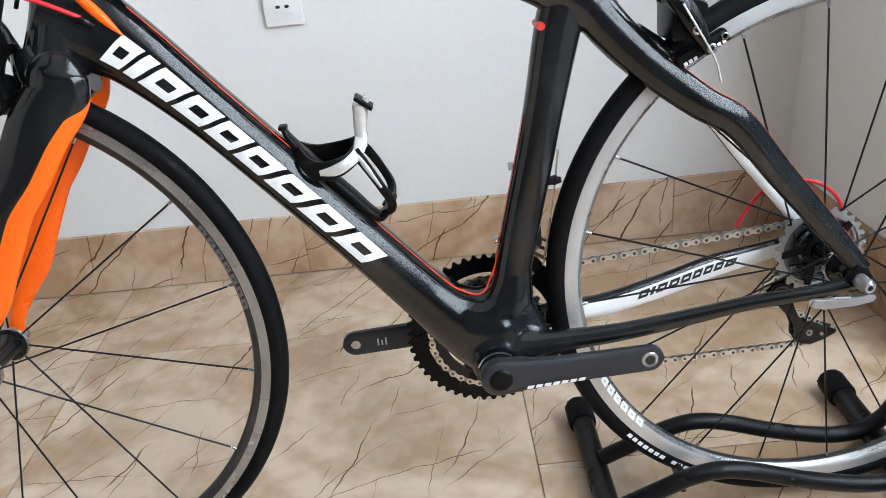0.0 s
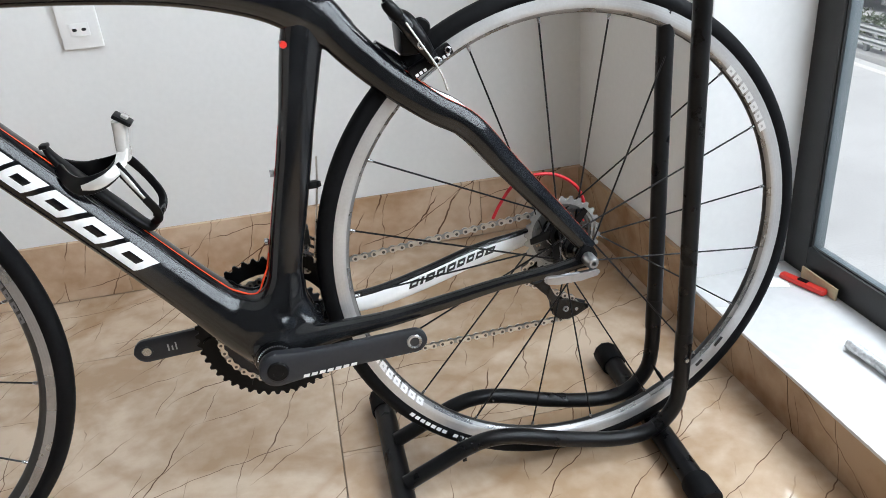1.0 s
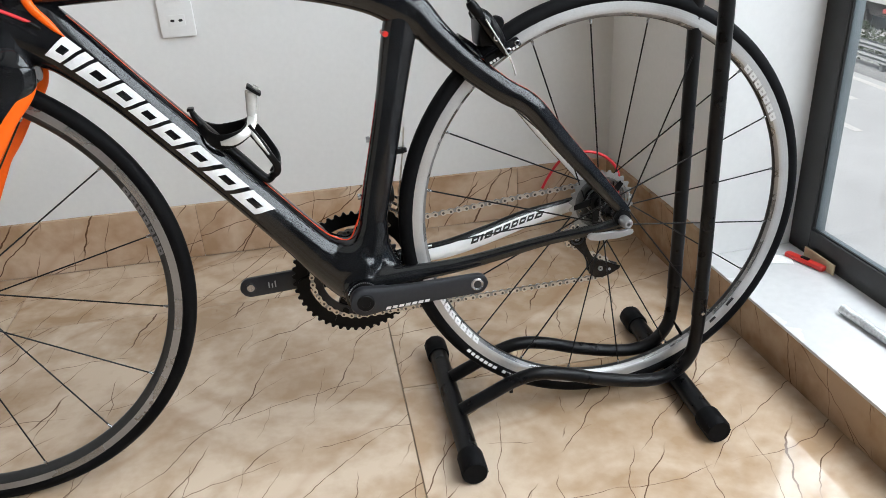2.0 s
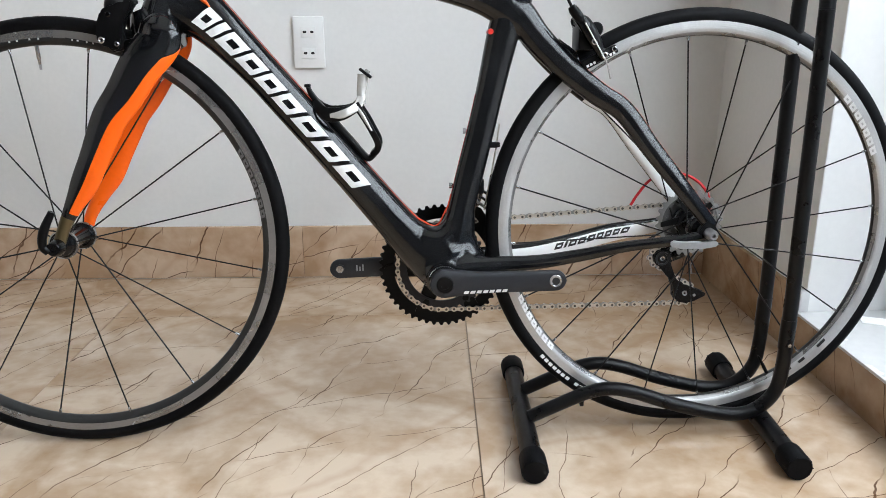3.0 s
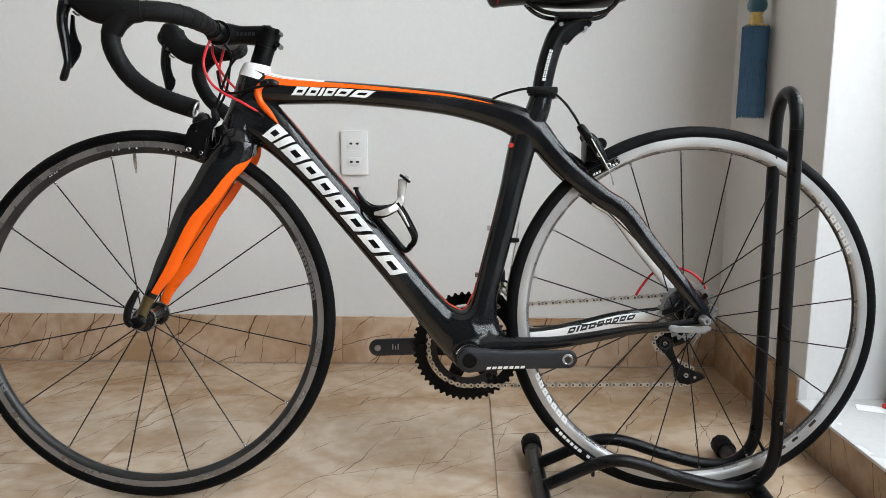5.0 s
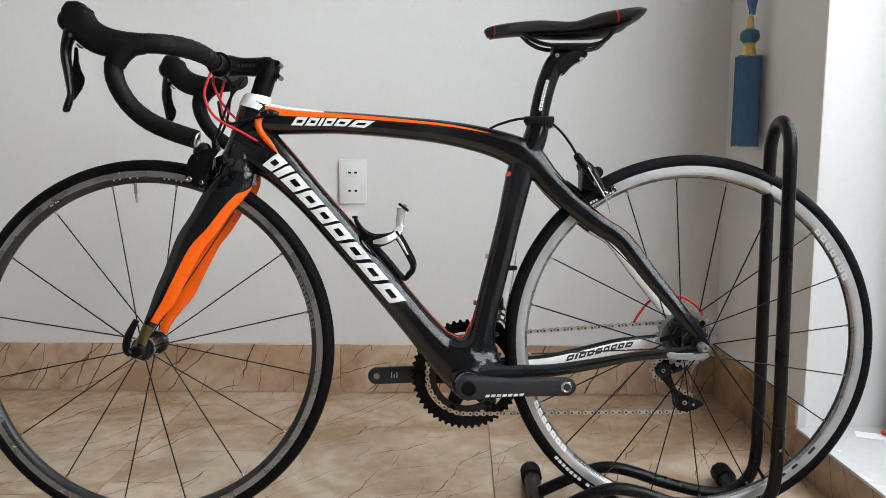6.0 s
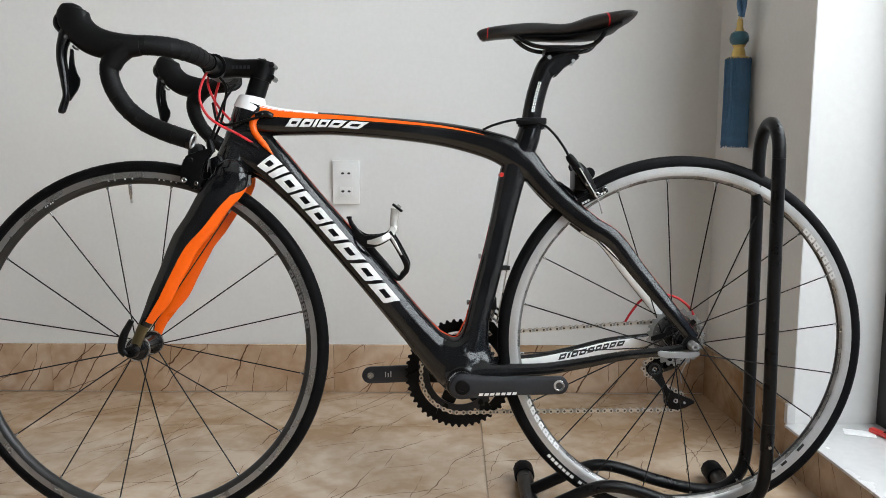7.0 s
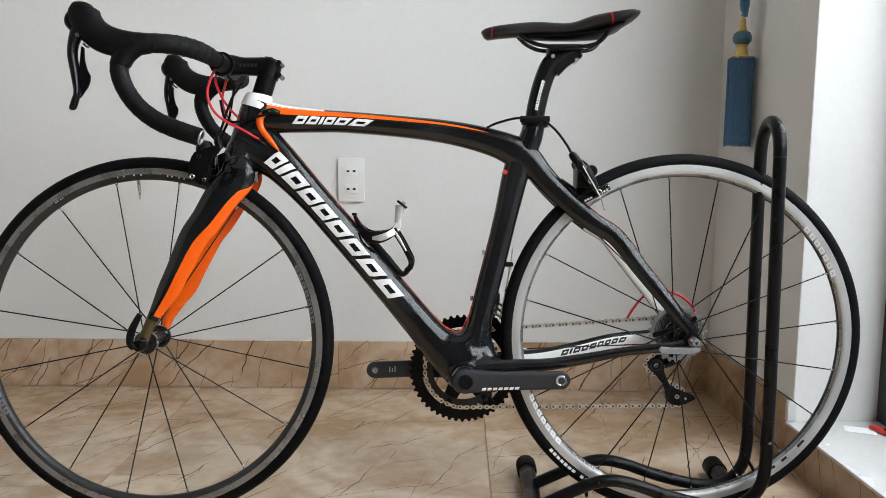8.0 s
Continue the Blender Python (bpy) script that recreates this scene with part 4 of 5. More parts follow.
def crank(side, ang, name, label):
    """A hollow forged arm, thick and broad at the spindle, with a threaded pedal hole."""
    bm = bmesh.new()
    L, n = 60, 18
    y_in, y_out = (0.052, 0.066) if side < 0 else (0.056, 0.070)
    rows = []
    for i in range(L + 1):
        u = i / L
        x = -0.0225 + (0.5 - 0.5 * math.cos(math.pi * u)) * (0.170 + 0.0225 + 0.0165)
        if x < 0:
            w = math.sqrt(max(0, 0.0225 ** 2 - x * x))
        elif x > 0.170:
            w = math.sqrt(max(0, 0.0165 ** 2 - (x - 0.170) ** 2))
        else:
            w = 0.0225 + (0.0165 - 0.0225) * min(1, x / 0.07) ** 0.8
        w = max(w, 0.0005)
        t0 = y_in + (0.004 if x > 0.03 else 0)
        t1 = y_out + 0.006 * max(0, 1 - max(0, x) / 0.17)
        mid, th = (t0 + t1) / 2, (t1 - t0) / 2
        row = []
        for k in range(n):
            a = 2 * math.pi * k / n
            c, q = math.cos(a), math.sin(a)
            row.append(bm.verts.new((x, side * (mid + th * math.copysign(abs(q) ** 0.45, q)), w * math.copysign(abs(c) ** 0.7, c))))
        rows.append(row)
    for a, b in zip(rows, rows[1:]):
        for k in range(n):
            bm.faces.new((a[k], a[(k + 1) % n], b[(k + 1) % n], b[k]))
    bm.faces.new(rows[0])
    bm.faces.new(rows[-1])
    M = Matrix.Rotation(-radians(ang), 4, "Y")
    bm.transform(M)
    ob = bpart(name, bm, CRANK, None, label)
    yo = side * (y_out + 0.0006)
    b = lathe([(0.0060, yo + side * 0.0004), (0.0085, yo + side * 0.0012), (0.0098, yo), (0.0098, yo - side * 0.003), (0.0060, yo - side * 0.003)], 24, centre=(0.170, 0, 0))
    b.transform(M)
    bpart("pedal_hole_rim", b, SILVER, ob)
    # solid discs for the opening: dark shade left, pale see-through brightness right
    b = lathe([(0.0001, yo + side * 0.0002), (0.0072, yo + side * 0.0002)], 24, False, centre=(0.170, 0, 0))
    b.transform(M)
    bpart("pedal_hole_disc", b, GASKET if side < 0 else WALL, ob)
    if side > 0:
        yi = y_in + 0.0036
        b = lathe([(0.0060, yi - 0.0002), (0.0075, yi - 0.0006), (0.0085, yi), (0.0085, yi + 0.002), (0.0060, yi + 0.002)], 24, centre=(0.170, 0, 0))
        b.transform(M)
        bpart("pedal_hole_rim", b, CRANK, ob)
        b = lathe([(0.0001, yi + 0.0001), (0.0065, yi + 0.0001)], 24, False, centre=(0.170, 0, 0))
        b.transform(M)
        bpart("pedal_hole_disc", b, SILVER, ob)
    return ob


arm = crank(-1, 0.4, "crank_arm", "dark grey left crank arm without a pedal")
arm2 = crank(1, 182, "crank_arm", "dark grey right crank arm without a pedal")
b = lathe([(0.0065, -0.0735), (0.0115, -0.0735), (0.0135, -0.0715), (0.0145, -0.066), (0.0065, -0.066)], 28)
bpart("crank_cap", b, BLACK, arm)
b = lathe([(0.0001, -0.0728), (0.0082, -0.0728), (0.0082, -0.069), (0.0001, -0.069)], 8, False)
bpart("cap_socket", b, BLACK, arm)
for k in range(7):
    cm = bmesh.new()
    x0 = 0.028 + k * 0.0098
    vs = [cm.verts.new(v) for v in ((x0, -0.0715 + 0.0004 * k, -0.0148 + 0.0002 * k), (x0 + 0.0072, -0.0715 + 0.0004 * k, -0.0148 + 0.0002 * k), (x0 + 0.0090, -0.0730 + 0.0004 * k, -0.0098 + 0.0002 * k), (x0 + 0.0018, -0.0730 + 0.0004 * k, -0.0098 + 0.0002 * k))]
    cm.faces.new(vs)
    bpart("mark_block", cm, DECAL, arm)
for k, h in enumerate((0.010, 0.007, 0.011)):
    cm = bmesh.new()
    vs = [cm.verts.new(v) for v in ((-0.142 + k * 0.005, 0.0555, -0.008), (-0.140 + k * 0.005, 0.0555, -0.008), (-0.140 + k * 0.005, 0.0555, -0.008 + h), (-0.142 + k * 0.005, 0.0555, -0.008 + h))]
    cm.faces.new(vs)
    bpart("mark_block", cm, GREYDECAL, arm2)

# chain
R1, R2, RJ = 0.0735, 0.0265, 0.019
JU, JL = Vector((0.368, 0.007)), Vector((0.409, -0.054))


def arc(c, r, a0, a1, n):
    return [(c[0] + r * math.cos(radians(a0 + (a1 - a0) * k / n)), c[1] + r * math.sin(radians(a0 + (a1 - a0) * k / n))) for k in range(n + 1)]


loop = arc((0, 0), R1, 86, 271, 40) + arc(JL, RJ, 268, 392, 12) + arc(JU, RJ, 212, 96, 12)[::1] + arc((AXLE_R.x, AXLE_R.z), R2, -92, 100, 16)
line = [Vector((x, 0, z)) for x, z in loop]
line.append(line[0])
lens = [0.0]
for a, b in zip(line, line[1:]):
    lens.append(lens[-1] + (b - a).length)


def on_chain(d):
    d = d % lens[-1]
    for i in range(len(line) - 1):
        if lens[i + 1] >= d:
            return line[i].lerp(line[i + 1], (d - lens[i]) / max(1e-9, lens[i + 1] - lens[i]))
    return line[-1].copy()


def link_mesh(half, mat):
    bm = bmesh.new()
    P = 0.0127
    o = []
    for k in range(7):
        a = math.pi / 2 + math.pi * k / 6
        o.append((0.0043 * math.cos(a), 0.0043 * math.sin(a)))
    o.append((P / 2, -0.0021))
    for k in range(7):
        a = -math.pi / 2 + math.pi * k / 6
        o.append((P + 0.0043 * math.cos(a), 0.0043 * math.sin(a)))
    o.append((P / 2, 0.0021))
    for s in (-1, 1):
        prism(o, s * half - 0.0005, s * half + 0.0005, bm)
    n0 = len(bm.faces)
    rod((0, -half - 0.0007, 0), (0, half + 0.0007, 0), 0.0021, 10, bm)
    if half > 0.0025:
        rod((P, -half - 0.0007, 0), (P, half + 0.0007, 0), 0.0021, 10, bm)
    bm.faces.ensure_lookup_table()
    for f in bm.faces[n0:]:
        f.material_index = 1
    return mesh_of(bm, [mat, CHAINDARK])


count = round(lens[-1] / 0.0127 / 2) * 2
pitch = lens[-1] / count
chain_core = bmesh.new()
rod((0.39, 0.052, 0.102), (0.392, 0.052, 0.102), 0.002, 6, chain_core)
chain = bpart("chain", chain_core, STEEL, None, "nickel plated bicycle chain on the small chainring")
lm = [link_mesh(0.0031, STEEL), link_mesh(0.0019, COG)]
for k in range(count):
    a, b = on_chain(k * pitch), on_chain((k + 1) * pitch)
    y = CR_Y - 0.0015 + 0.006 * min(1, max(0, a.x / 0.38))
    o = new("chain_link", lm[k % 2])
    o.parent = chain
    d = (b - a).normalized()
    o.matrix_local = Matrix.Translation((a.x, y, a.z)) @ Matrix.Rotation(-math.atan2(d.z, d.x), 4, "Y")

# cassette and rear derailleur
cass = bpart("cassette", lathe([(0.012, 0.016), (0.018, 0.016), (0.018, 0.052), (0.012, 0.052)], 24, centre=AXLE_R), BLACK, None, "silver toothed cassette")
for k, t in enumerate((26, 24, 22, 21, 19, 17, 15, 14, 13, 12, 11)):
    r = 0.0127 * t / (2 * math.pi)
    b = toothed(r - 0.0025, r + 0.0025, t, r * 0.89 if t > 16 else r * 0.74, 0.017 + k * 0.0033, 0.0188 + k * 0.0033)
    b.transform(Matrix.Translation(AXLE_R))
    # middle sprockets in darker steel, painting in the shade between the cogs
    bpart("sprocket", b, COG if k in (0, 1, 10) else COG_DARK, cass)
for k in range(5):
    a = radians(20 + 72 * k)
    b = prism(stadium(0.014 * math.cos(a), 0.014 * math.sin(a), 0.045 * math.cos(a + 0.35), 0.045 * math.sin(a + 0.35), 0.006, 0.004, 6), 0.0185, 0.0215)
    b.transform(Matrix.Translation(AXLE_R))
    bpart("carrier_arm", b, BLACK, cass)
der = bmesh.new()
tube([(0.402, 0.062, 0.052), (0.392, 0.064, 0.030), (0.376, 0.060, 0.014), (0.371, 0.058, 0.008)], [0.009, 0.011, 0.012, 0.009], 12, 5, der)
der = bpart("rear_derailleur", der, BLACK, None, "black short cage rear derailleur")
bpart("derailleur_body", tube([(0.408, 0.058, 0.046), (0.420, 0.060, 0.030), (0.408, 0.062, 0.014), (0.388, 0.060, 0.004)], [0.010, 0.012, 0.011, 0.008], 12), BLACK_GLOSS, der)
for y in (0.041, 0.055):
    o = arc(JU, 0.0145, 15, 250, 12)
    o += [(0.3725, -0.018), (0.3840, -0.030), (0.3895, -0.044), (0.3905, -0.060), (0.3990, -0.0690), (0.4125, -0.0715), (0.427, -0.0675), (0.4440, -0.0590), (0.4450, -0.0545), (0.428, -0.0470), (0.4145, -0.0405), (0.4020, -0.0375), (0.3935, -0.028), (0.3880, -0.016), (0.3835, -0.004)]
    bpart("derailleur_cage", prism(o, y - 0.0012, y + 0.0012), BLACK_GLOSS if y < 0.05 else CRANK, der)
for c in (JU, JL):
    b = toothed(0.0165, 0.0195, 11, 0.004, 0.046, 0.050)
    b.transform(Matrix.Translation((c.x, 0, c.y)))
    bpart("jockey_wheel", b, BLACK, der)
    bpart("jockey_bolt", lathe([(0.0020, 0.0385), (0.0042, 0.0380), (0.0046, 0.0395), (0.0042, 0.041), (0.0020, 0.041)], 14, centre=(c.x, 0, c.y)), SILVER, der)
bpart("pulley_ring", lathe([(0.0085, 0.0385), (0.0115, 0.0380), (0.0118, 0.0400), (0.0085, 0.0400)], 24, centre=(JU.x, 0, JU.y)), CRANK, der)
bpart("cage_tension_pin", lathe([(0.0001, 0.0385), (0.0024, 0.0385), (0.0024, 0.041), (0.0001, 0.041)], 10, False, centre=(0.4255, 0, -0.0575)), SILVER, der)
bpart("hanger", prism([(0.408, 0.060), (0.426, 0.062), (0.430, 0.046), (0.434, 0.030), (0.428, 0.018), (0.418, 0.020), (0.413, 0.036)], 0.062, 0.068, bevel=0.0012), SILVER, der, "silver gear hanger")
bpart("cable_tail", tube([(0.440, 0.064, 0.044), (0.4415, 0.064, 0.024), (0.432, 0.064, 0.006), (0.4255, 0.063, -0.010), (0.4275, 0.063, -0.026)], [0.0008, 0.0008, 0.0008, 0.0008, 0.0014], 6), SILVER, der)
bpart("derailleur_cable", tube([(0.318, 0.067, 0.093), (0.330, 0.068, 0.112), (0.352, 0.068, 0.137), (0.385, 0.068, 0.146), (0.418, 0.068, 0.139), (0.444, 0.067, 0.117), (0.453, 0.066, 0.088), (0.446, 0.064, 0.060), (0.425, 0.062, 0.040)], 0.0024, 10), RED, None, "red gear cable housing looping behind the cassette")
# front derailleur
fd = bmesh.new()
prism([(0.010, 0.103), (0.050, 0.088), (0.085, 0.050), (0.094, 0.054), (0.064, 0.098), (0.022, 0.118)], 0.034, 0.036, fd)
fd = bpart("front_derailleur", fd, BLACK, None, "black and silver front derailleur")
bpart("derailleur_arm", tube([(0.052, 0.018, 0.150), (0.058, 0.024, 0.125), (0.054, 0.032, 0.104)], [0.006, 0.008, 0.006], 10), SILVER, fd)
bpart("derailleur_bracket", box((0.050, 0.002, 0.126), (0.066, 0.020, 0.150), 0.003), BLACK, fd)
for z in (0.112, 0.124, 0.136):
    bpart("derailleur_link", rod((0.056, 0.020, z), (0.084, 0.030, z - 0.022), 0.0022, 8), SILVER, fd)
bpart("front_derailleur_cable", tube([(0.066, 0.006, 0.10), (0.078, 0.008, 0.16), (0.086, 0.010, 0.205), (0.090, 0.010, 0.235)], 0.0012, 6), STEEL)
bpart("cable_stop", box((0.070, -0.004, 0.199), (0.086, 0.006, 0.208), 0.002), BLACK)
bpart("cable_stop_bolt", lathe([(0.0001, 0.0), (0.0034, 0.0), (0.0042, 0.003), (0.0034, 0.006), (0.0001, 0.006)], 12, False, "x", (0.084, 0, 0.2035)), BLACK_GLOSS)

# brakes
def brake(name, M, label, cable):
    base = bmesh.new()
    for s in (-1, 1):
        tube([(0.0, s * 0.006, 0.030), (0.004, s * 0.028, 0.022), (0.005, s * 0.036, -0.004), (0.004, s * 0.031, -0.030)], [0.009, 0.0095, 0.0085, 0.0065], 10, 6, base)
    base.transform(M)
    o = bpart(name, base, BLACK, None, label)
    for s in (-1, 1):
        b = box((-0.026, s * 0.0175 - 0.005, -0.041), (0.026, s * 0.0175 + 0.005, -0.028), 0.003)
        b.transform(M)
        bpart("brake_pad", b, BLACK, o)
    bpart("brake_cable", tube(cable, 0.0023, 10), BLACK, o)
    return o


MR = Matrix.Translation((0.219, 0, 0.361)) @ Matrix.Rotation(radians(-28), 4, "Y") @ Matrix.Scale(0.98, 4)
rear_caliper = brake("rear_brake", MR, "black dual pivot rear rim brake caliper with silver bolts", [(0.040, -0.016, 0.452), (0.060, -0.024, 0.460), (0.098, -0.028, 0.468), (0.140, -0.028, 0.462), (0.162, -0.030, 0.446), (0.180, -0.033, 0.422), (0.190, -0.033, 0.405)])
bpart("pad_holder", box((-0.0285, -0.0290, -0.0065), (0.0285, -0.0135, 0.0065), 0.003, m=Matrix.Translation((0.2350, 0, 0.3340)) @ Matrix.Rotation(radians(-26), 4, "Y")), BLACK, rear_caliper, "black brake pad holder with small white marks")
for k in range(6):
    dx = (-0.022, -0.0165, -0.011, 0.010, 0.0155, 0.021)[k]
    bpart("mark_bar", box((dx - 0.0019, -0.0296, -0.0058), (dx + 0.0019, -0.0286, -0.0022), 0.0003, m=Matrix.Translation((0.2350, 0, 0.3340)) @ Matrix.Rotation(radians(-26), 4, "Y")), DECAL, rear_caliper)
bpart("caliper_arm", Loft([(0.1975, -0.026, 0.394, 0.0070, 0.007), (0.2085, -0.033, 0.380, 0.0085, 0.007), (0.2200, -0.035, 0.362, 0.0085, 0.006), (0.2310, -0.034, 0.346, 0.0075, 0.0055), (0.2410, -0.033, 0.332, 0.0065, 0.005)], n=16, power=0.7).bm(), BLACK_GLOSS, rear_caliper)
for (x, z), r, y in (((0.2396, 0.3356), 0.0052, -0.041), ((0.2552, 0.3450), 0.0040, -0.033), ((0.2236, 0.3556), 0.0050, -0.043)):
    bpart("pad_bolt", lathe([(0.0022, y + 0.0012), (r * 0.7, y), (r, y + 0.001), (r, y + 0.006), (0.0022, y + 0.006)], 16, centre=(x, 0, z)), SILVER, rear_caliper)
bpart("caliper_body", box((0.202, -0.028, 0.343), (0.226, 0.024, 0.382), 0.006, m=Matrix.Identity(4)), BLACK, rear_caliper)
bpart("tension_knob", lathe([(0.0001, -0.034)] + [(0.0105 if k % 2 else 0.0088, -0.034 + 0.0016 * k) for k in range(9)] + [(0.0001, -0.020)], 20, False, centre=(0.2270, 0, 0.3735)), BLACK, rear_caliper)
bpart("barrel_adjuster", tube([(0.1890, -0.033, 0.4060), (0.1925, -0.033, 0.4010), (0.2010, -0.033, 0.3900), (0.2050, -0.033, 0.3850)], [0.0050, 0.0074, 0.0074, 0.0052], 14, 2), BLACK, rear_caliper)
bpart("cable_end", tube([(0.2085, -0.043, 0.3821), (0.2236, -0.046, 0.3556), (0.2403, -0.047, 0.3257), (0.2478, -0.045, 0.3024)], [0.0011, 0.0011, 0.0011, 0.0015], 8), CAGE_SILVER, rear_caliper, "bare silver cable end")
bpart("cable_guide", box((0.098, -0.030, 0.460), (0.152, -0.022, 0.472), 0.003, m=Matrix.Identity(4)), BLACK)
MF = STEER @ Matrix.Translation((-0.462, 0, 0.392)) @ Matrix.Rotation(radians(-14), 4, "Y") @ Matrix.Rotation(math.pi, 4, "Z")
front_caliper = brake("front_brake", MF, "black dual pivot front rim brake caliper", [(-0.452, 0.034, 0.44), (-0.437, 0.03, 0.47), (-0.425, 0.012, 0.505), (-0.418, -0.004, 0.53), (-0.428, -0.02, 0.548)])
fb_arm = prism([(-0.487, 0.389), (-0.483, 0.402), (-0.4748, 0.4085), (-0.455, 0.411), (-0.440, 0.4190), (-0.4330, 0.4160), (-0.436, 0.4060), (-0.450, 0.396), (-0.4555, 0.382), (-0.4560, 0.362), (-0.4580, 0.348), (-0.466, 0.3470), (-0.480, 0.3545), (-0.4905, 0.3610), (-0.4900, 0.372)], -0.046, -0.030, bevel=0.003)
bpart("front_brake_arm", steered(fb_arm), BLACK, front_caliper, "black forged brake arm")
for (x, z), r in (((-0.4825, 0.3628), 0.0048), ((-0.4614, 0.3572), 0.0036), ((-0.470, 0.398), 0.0040)):
    bpart("pad_bolt", steered(lathe([(0.0018, -0.0475), (r * 0.7, -0.0490), (r, -0.0478), (r, -0.044), (0.0018, -0.044)], 16, centre=(x, 0, z))), SILVER if z < 0.38 else BLACK_GLOSS, front_caliper)
bpart("barrel_adjuster", steered(tube([(-0.436, -0.036, 0.412), (-0.4395, -0.035, 0.424), (-0.4420, -0.034, 0.434)], [0.0062, 0.0066, 0.0042], 14, 2)), BLACK, front_caliper)

# stem, bars and levers
bpart("headset_spacer", steered(rod(STEER_A + STEER_U * 0.132, STEER_A + STEER_U * 0.172, 0.0175, 28)), BLACK, None, "black headset spacers")
stem = bpart("stem", steered(tube([STEER_A + STEER_U * 0.166, STEER_A + STEER_U * 0.197], [0.0195, 0.0195], 28, 1, smooth=False)), BLACK, None, "black alloy handlebar stem")
ext = Loft([(-0.348, 0, 0.5625, 0.0175, 0.019), (-0.375, 0, 0.5625, 0.0165, 0.0165), (-0.40, 0, 0.5632, 0.016, 0.016), (-0.420, 0, 0.5640, 0.019, 0.022), (-0.436, 0, 0.5645, 0.019, 0.024)], n=24, power=0.8)
bpart("stem_extension", steered(ext.bm()), BLACK, stem)
bpart("stem_cap", steered(tube([STEER_A + STEER_U * 0.196, STEER_A + STEER_U * 0.201], [0.0185, 0.015], 28, 1, smooth=False)), BLACK_GLOSS, stem)
for z in (0.545, 0.567):
    bpart("stem_bolt", steered(rod((-0.334, -0.016, z), (-0.334, 0.016, z), 0.0048, 14)), BLACK_GLOSS, stem)
sm = bmesh.new()
for k in range(5):
    x0 = -0.372 - 0.0068 * k
    vs = [sm.verts.new((x, -0.0172, z)) for x, z in ((x0, 0.5595), (x0 - 0.005, 0.5595), (x0 - 0.005, 0.5655), (x0, 0.5655))]
    sm.faces.new(vs)
bpart("grey_mark", steered(sm), CRANK, stem)
bar = bpart("handlebar", steered(tube([(-0.434, -0.06, 0.5635), (-0.434, 0, 0.5635), (-0.434, 0.06, 0.5635)], 0.0158, 18)), BLACK, None, "black taped drop handlebar")
bpart("bar_clamp", steered(lathe([(0.0155, -0.024), (0.0215, -0.024), (0.0215, 0.024), (0.0155, 0.024)], 24, centre=(-0.434, 0, 0.5635))), BLACK, stem)
for s in (-1, 1):
    pts = [(-0.434, s * 0.055, 0.5635), (-0.436, s * 0.11, 0.564), (-0.446, s * 0.158, 0.5640), (-0.470, s * 0.190, 0.564), (-0.506, s * 0.203, 0.562), (-0.5305, s * 0.206, 0.551), (-0.5415, s * 0.207, 0.528), (-0.5365, s * 0.208, 0.500), (-0.5172, s * 0.209, 0.469),
           (-0.4890, s * 0.211, 0.4455), (-0.4560, s * 0.213, 0.4300), (-0.4185, s * 0.2145, 0.4172)]
    radii = [0.0132, 0.0148, 0.0155, 0.0152, 0.0150, 0.0148, 0.0140, 0.0138, 0.0138, 0.0140, 0.0142, 0.0142]
    tp = bpart("bar_tape", steered(tube(pts, radii, 20, 10)), TAPE, bar, "black wrapped bar tape")
    # overlapping turns of tape
    q = catmull([(*p, r) for p, r in zip(pts, radii)], 10)
    for i in range(3, len(q) - 4, 4):
        a, c = Vector(q[i][:3]), Vector(q[i + 1][:3])
        t = (c - a).normalized()
        wob = Vector((0.10 * math.sin(i), 0.2, 0.12 * math.cos(i * 1.7)))
        t = (t + wob * 0.6).normalized()
        b = rod(a - t * 0.0009, a + t * 0.0009, q[i][3] + 0.0006, 20)
        bpart("tape_edge", steered(b), TAPE, tp)
    e, f = Vector(pts[-1]), Vector(pts[-2])
    t = (e - f).normalized()
    bpart("bar_plug", steered(tube([e - t * 0.001, e + t * 0.003, e + t * 0.004], [0.0144, 0.0144, 0.012], 20, 1, smooth=False)), BLACK_GLOSS, bar)
    b = bmesh.new()
    tube([e + t * 0.0046 + Vector((0, 0.0105 * math.cos(a), 0)) + t.cross(Vector((0, 1, 0))) * 0.0105 * math.sin(a) for a in [2 * math.pi * k / 16 for k in range(17)]], 0.0016, 6, 1, b, smooth=False)
    bpart("plug_ring", steered(b), SILVER, bar)
    hood = Loft([(-0.496, s * 0.2015, 0.5625, 0.0155, 0.0155), (-0.5205, s * 0.206, 0.5610, 0.0185, 0.0172), (-0.5450, s * 0.208, 0.5628, 0.0215, 0.0180), (-0.5640, s * 0.209, 0.5690, 0.0225, 0.0176), (-0.5790, s * 0.209, 0.5800, 0.0228, 0.0172), (-0.5890, s * 0.209, 0.5930, 0.0236, 0.0168),
                 (-0.5938, s * 0.209, 0.6060, 0.0240, 0.0160), (-0.5942, s * 0.209, 0.6155, 0.0195, 0.0140), (-0.5930, s * 0.209, 0.6215, 0.0120, 0.0095), (-0.5925, s * 0.209, 0.6240, 0.0040, 0.0040)], n=22, power=0.85)
    hd = bpart("brake_hood", steered(hood.bm()), HOODRUB, bar, "black rubber brake hood")
    skirt = Loft([(-0.515, s * 0.206, 0.562, 0.0185, 0.0172), (-0.5310, s * 0.207, 0.547, 0.0175, 0.0170), (-0.5398, s * 0.207, 0.530, 0.0154, 0.0155)], n=20)
    bpart("hood_skirt", steered(skirt.bm()), HOODRUB, hd)
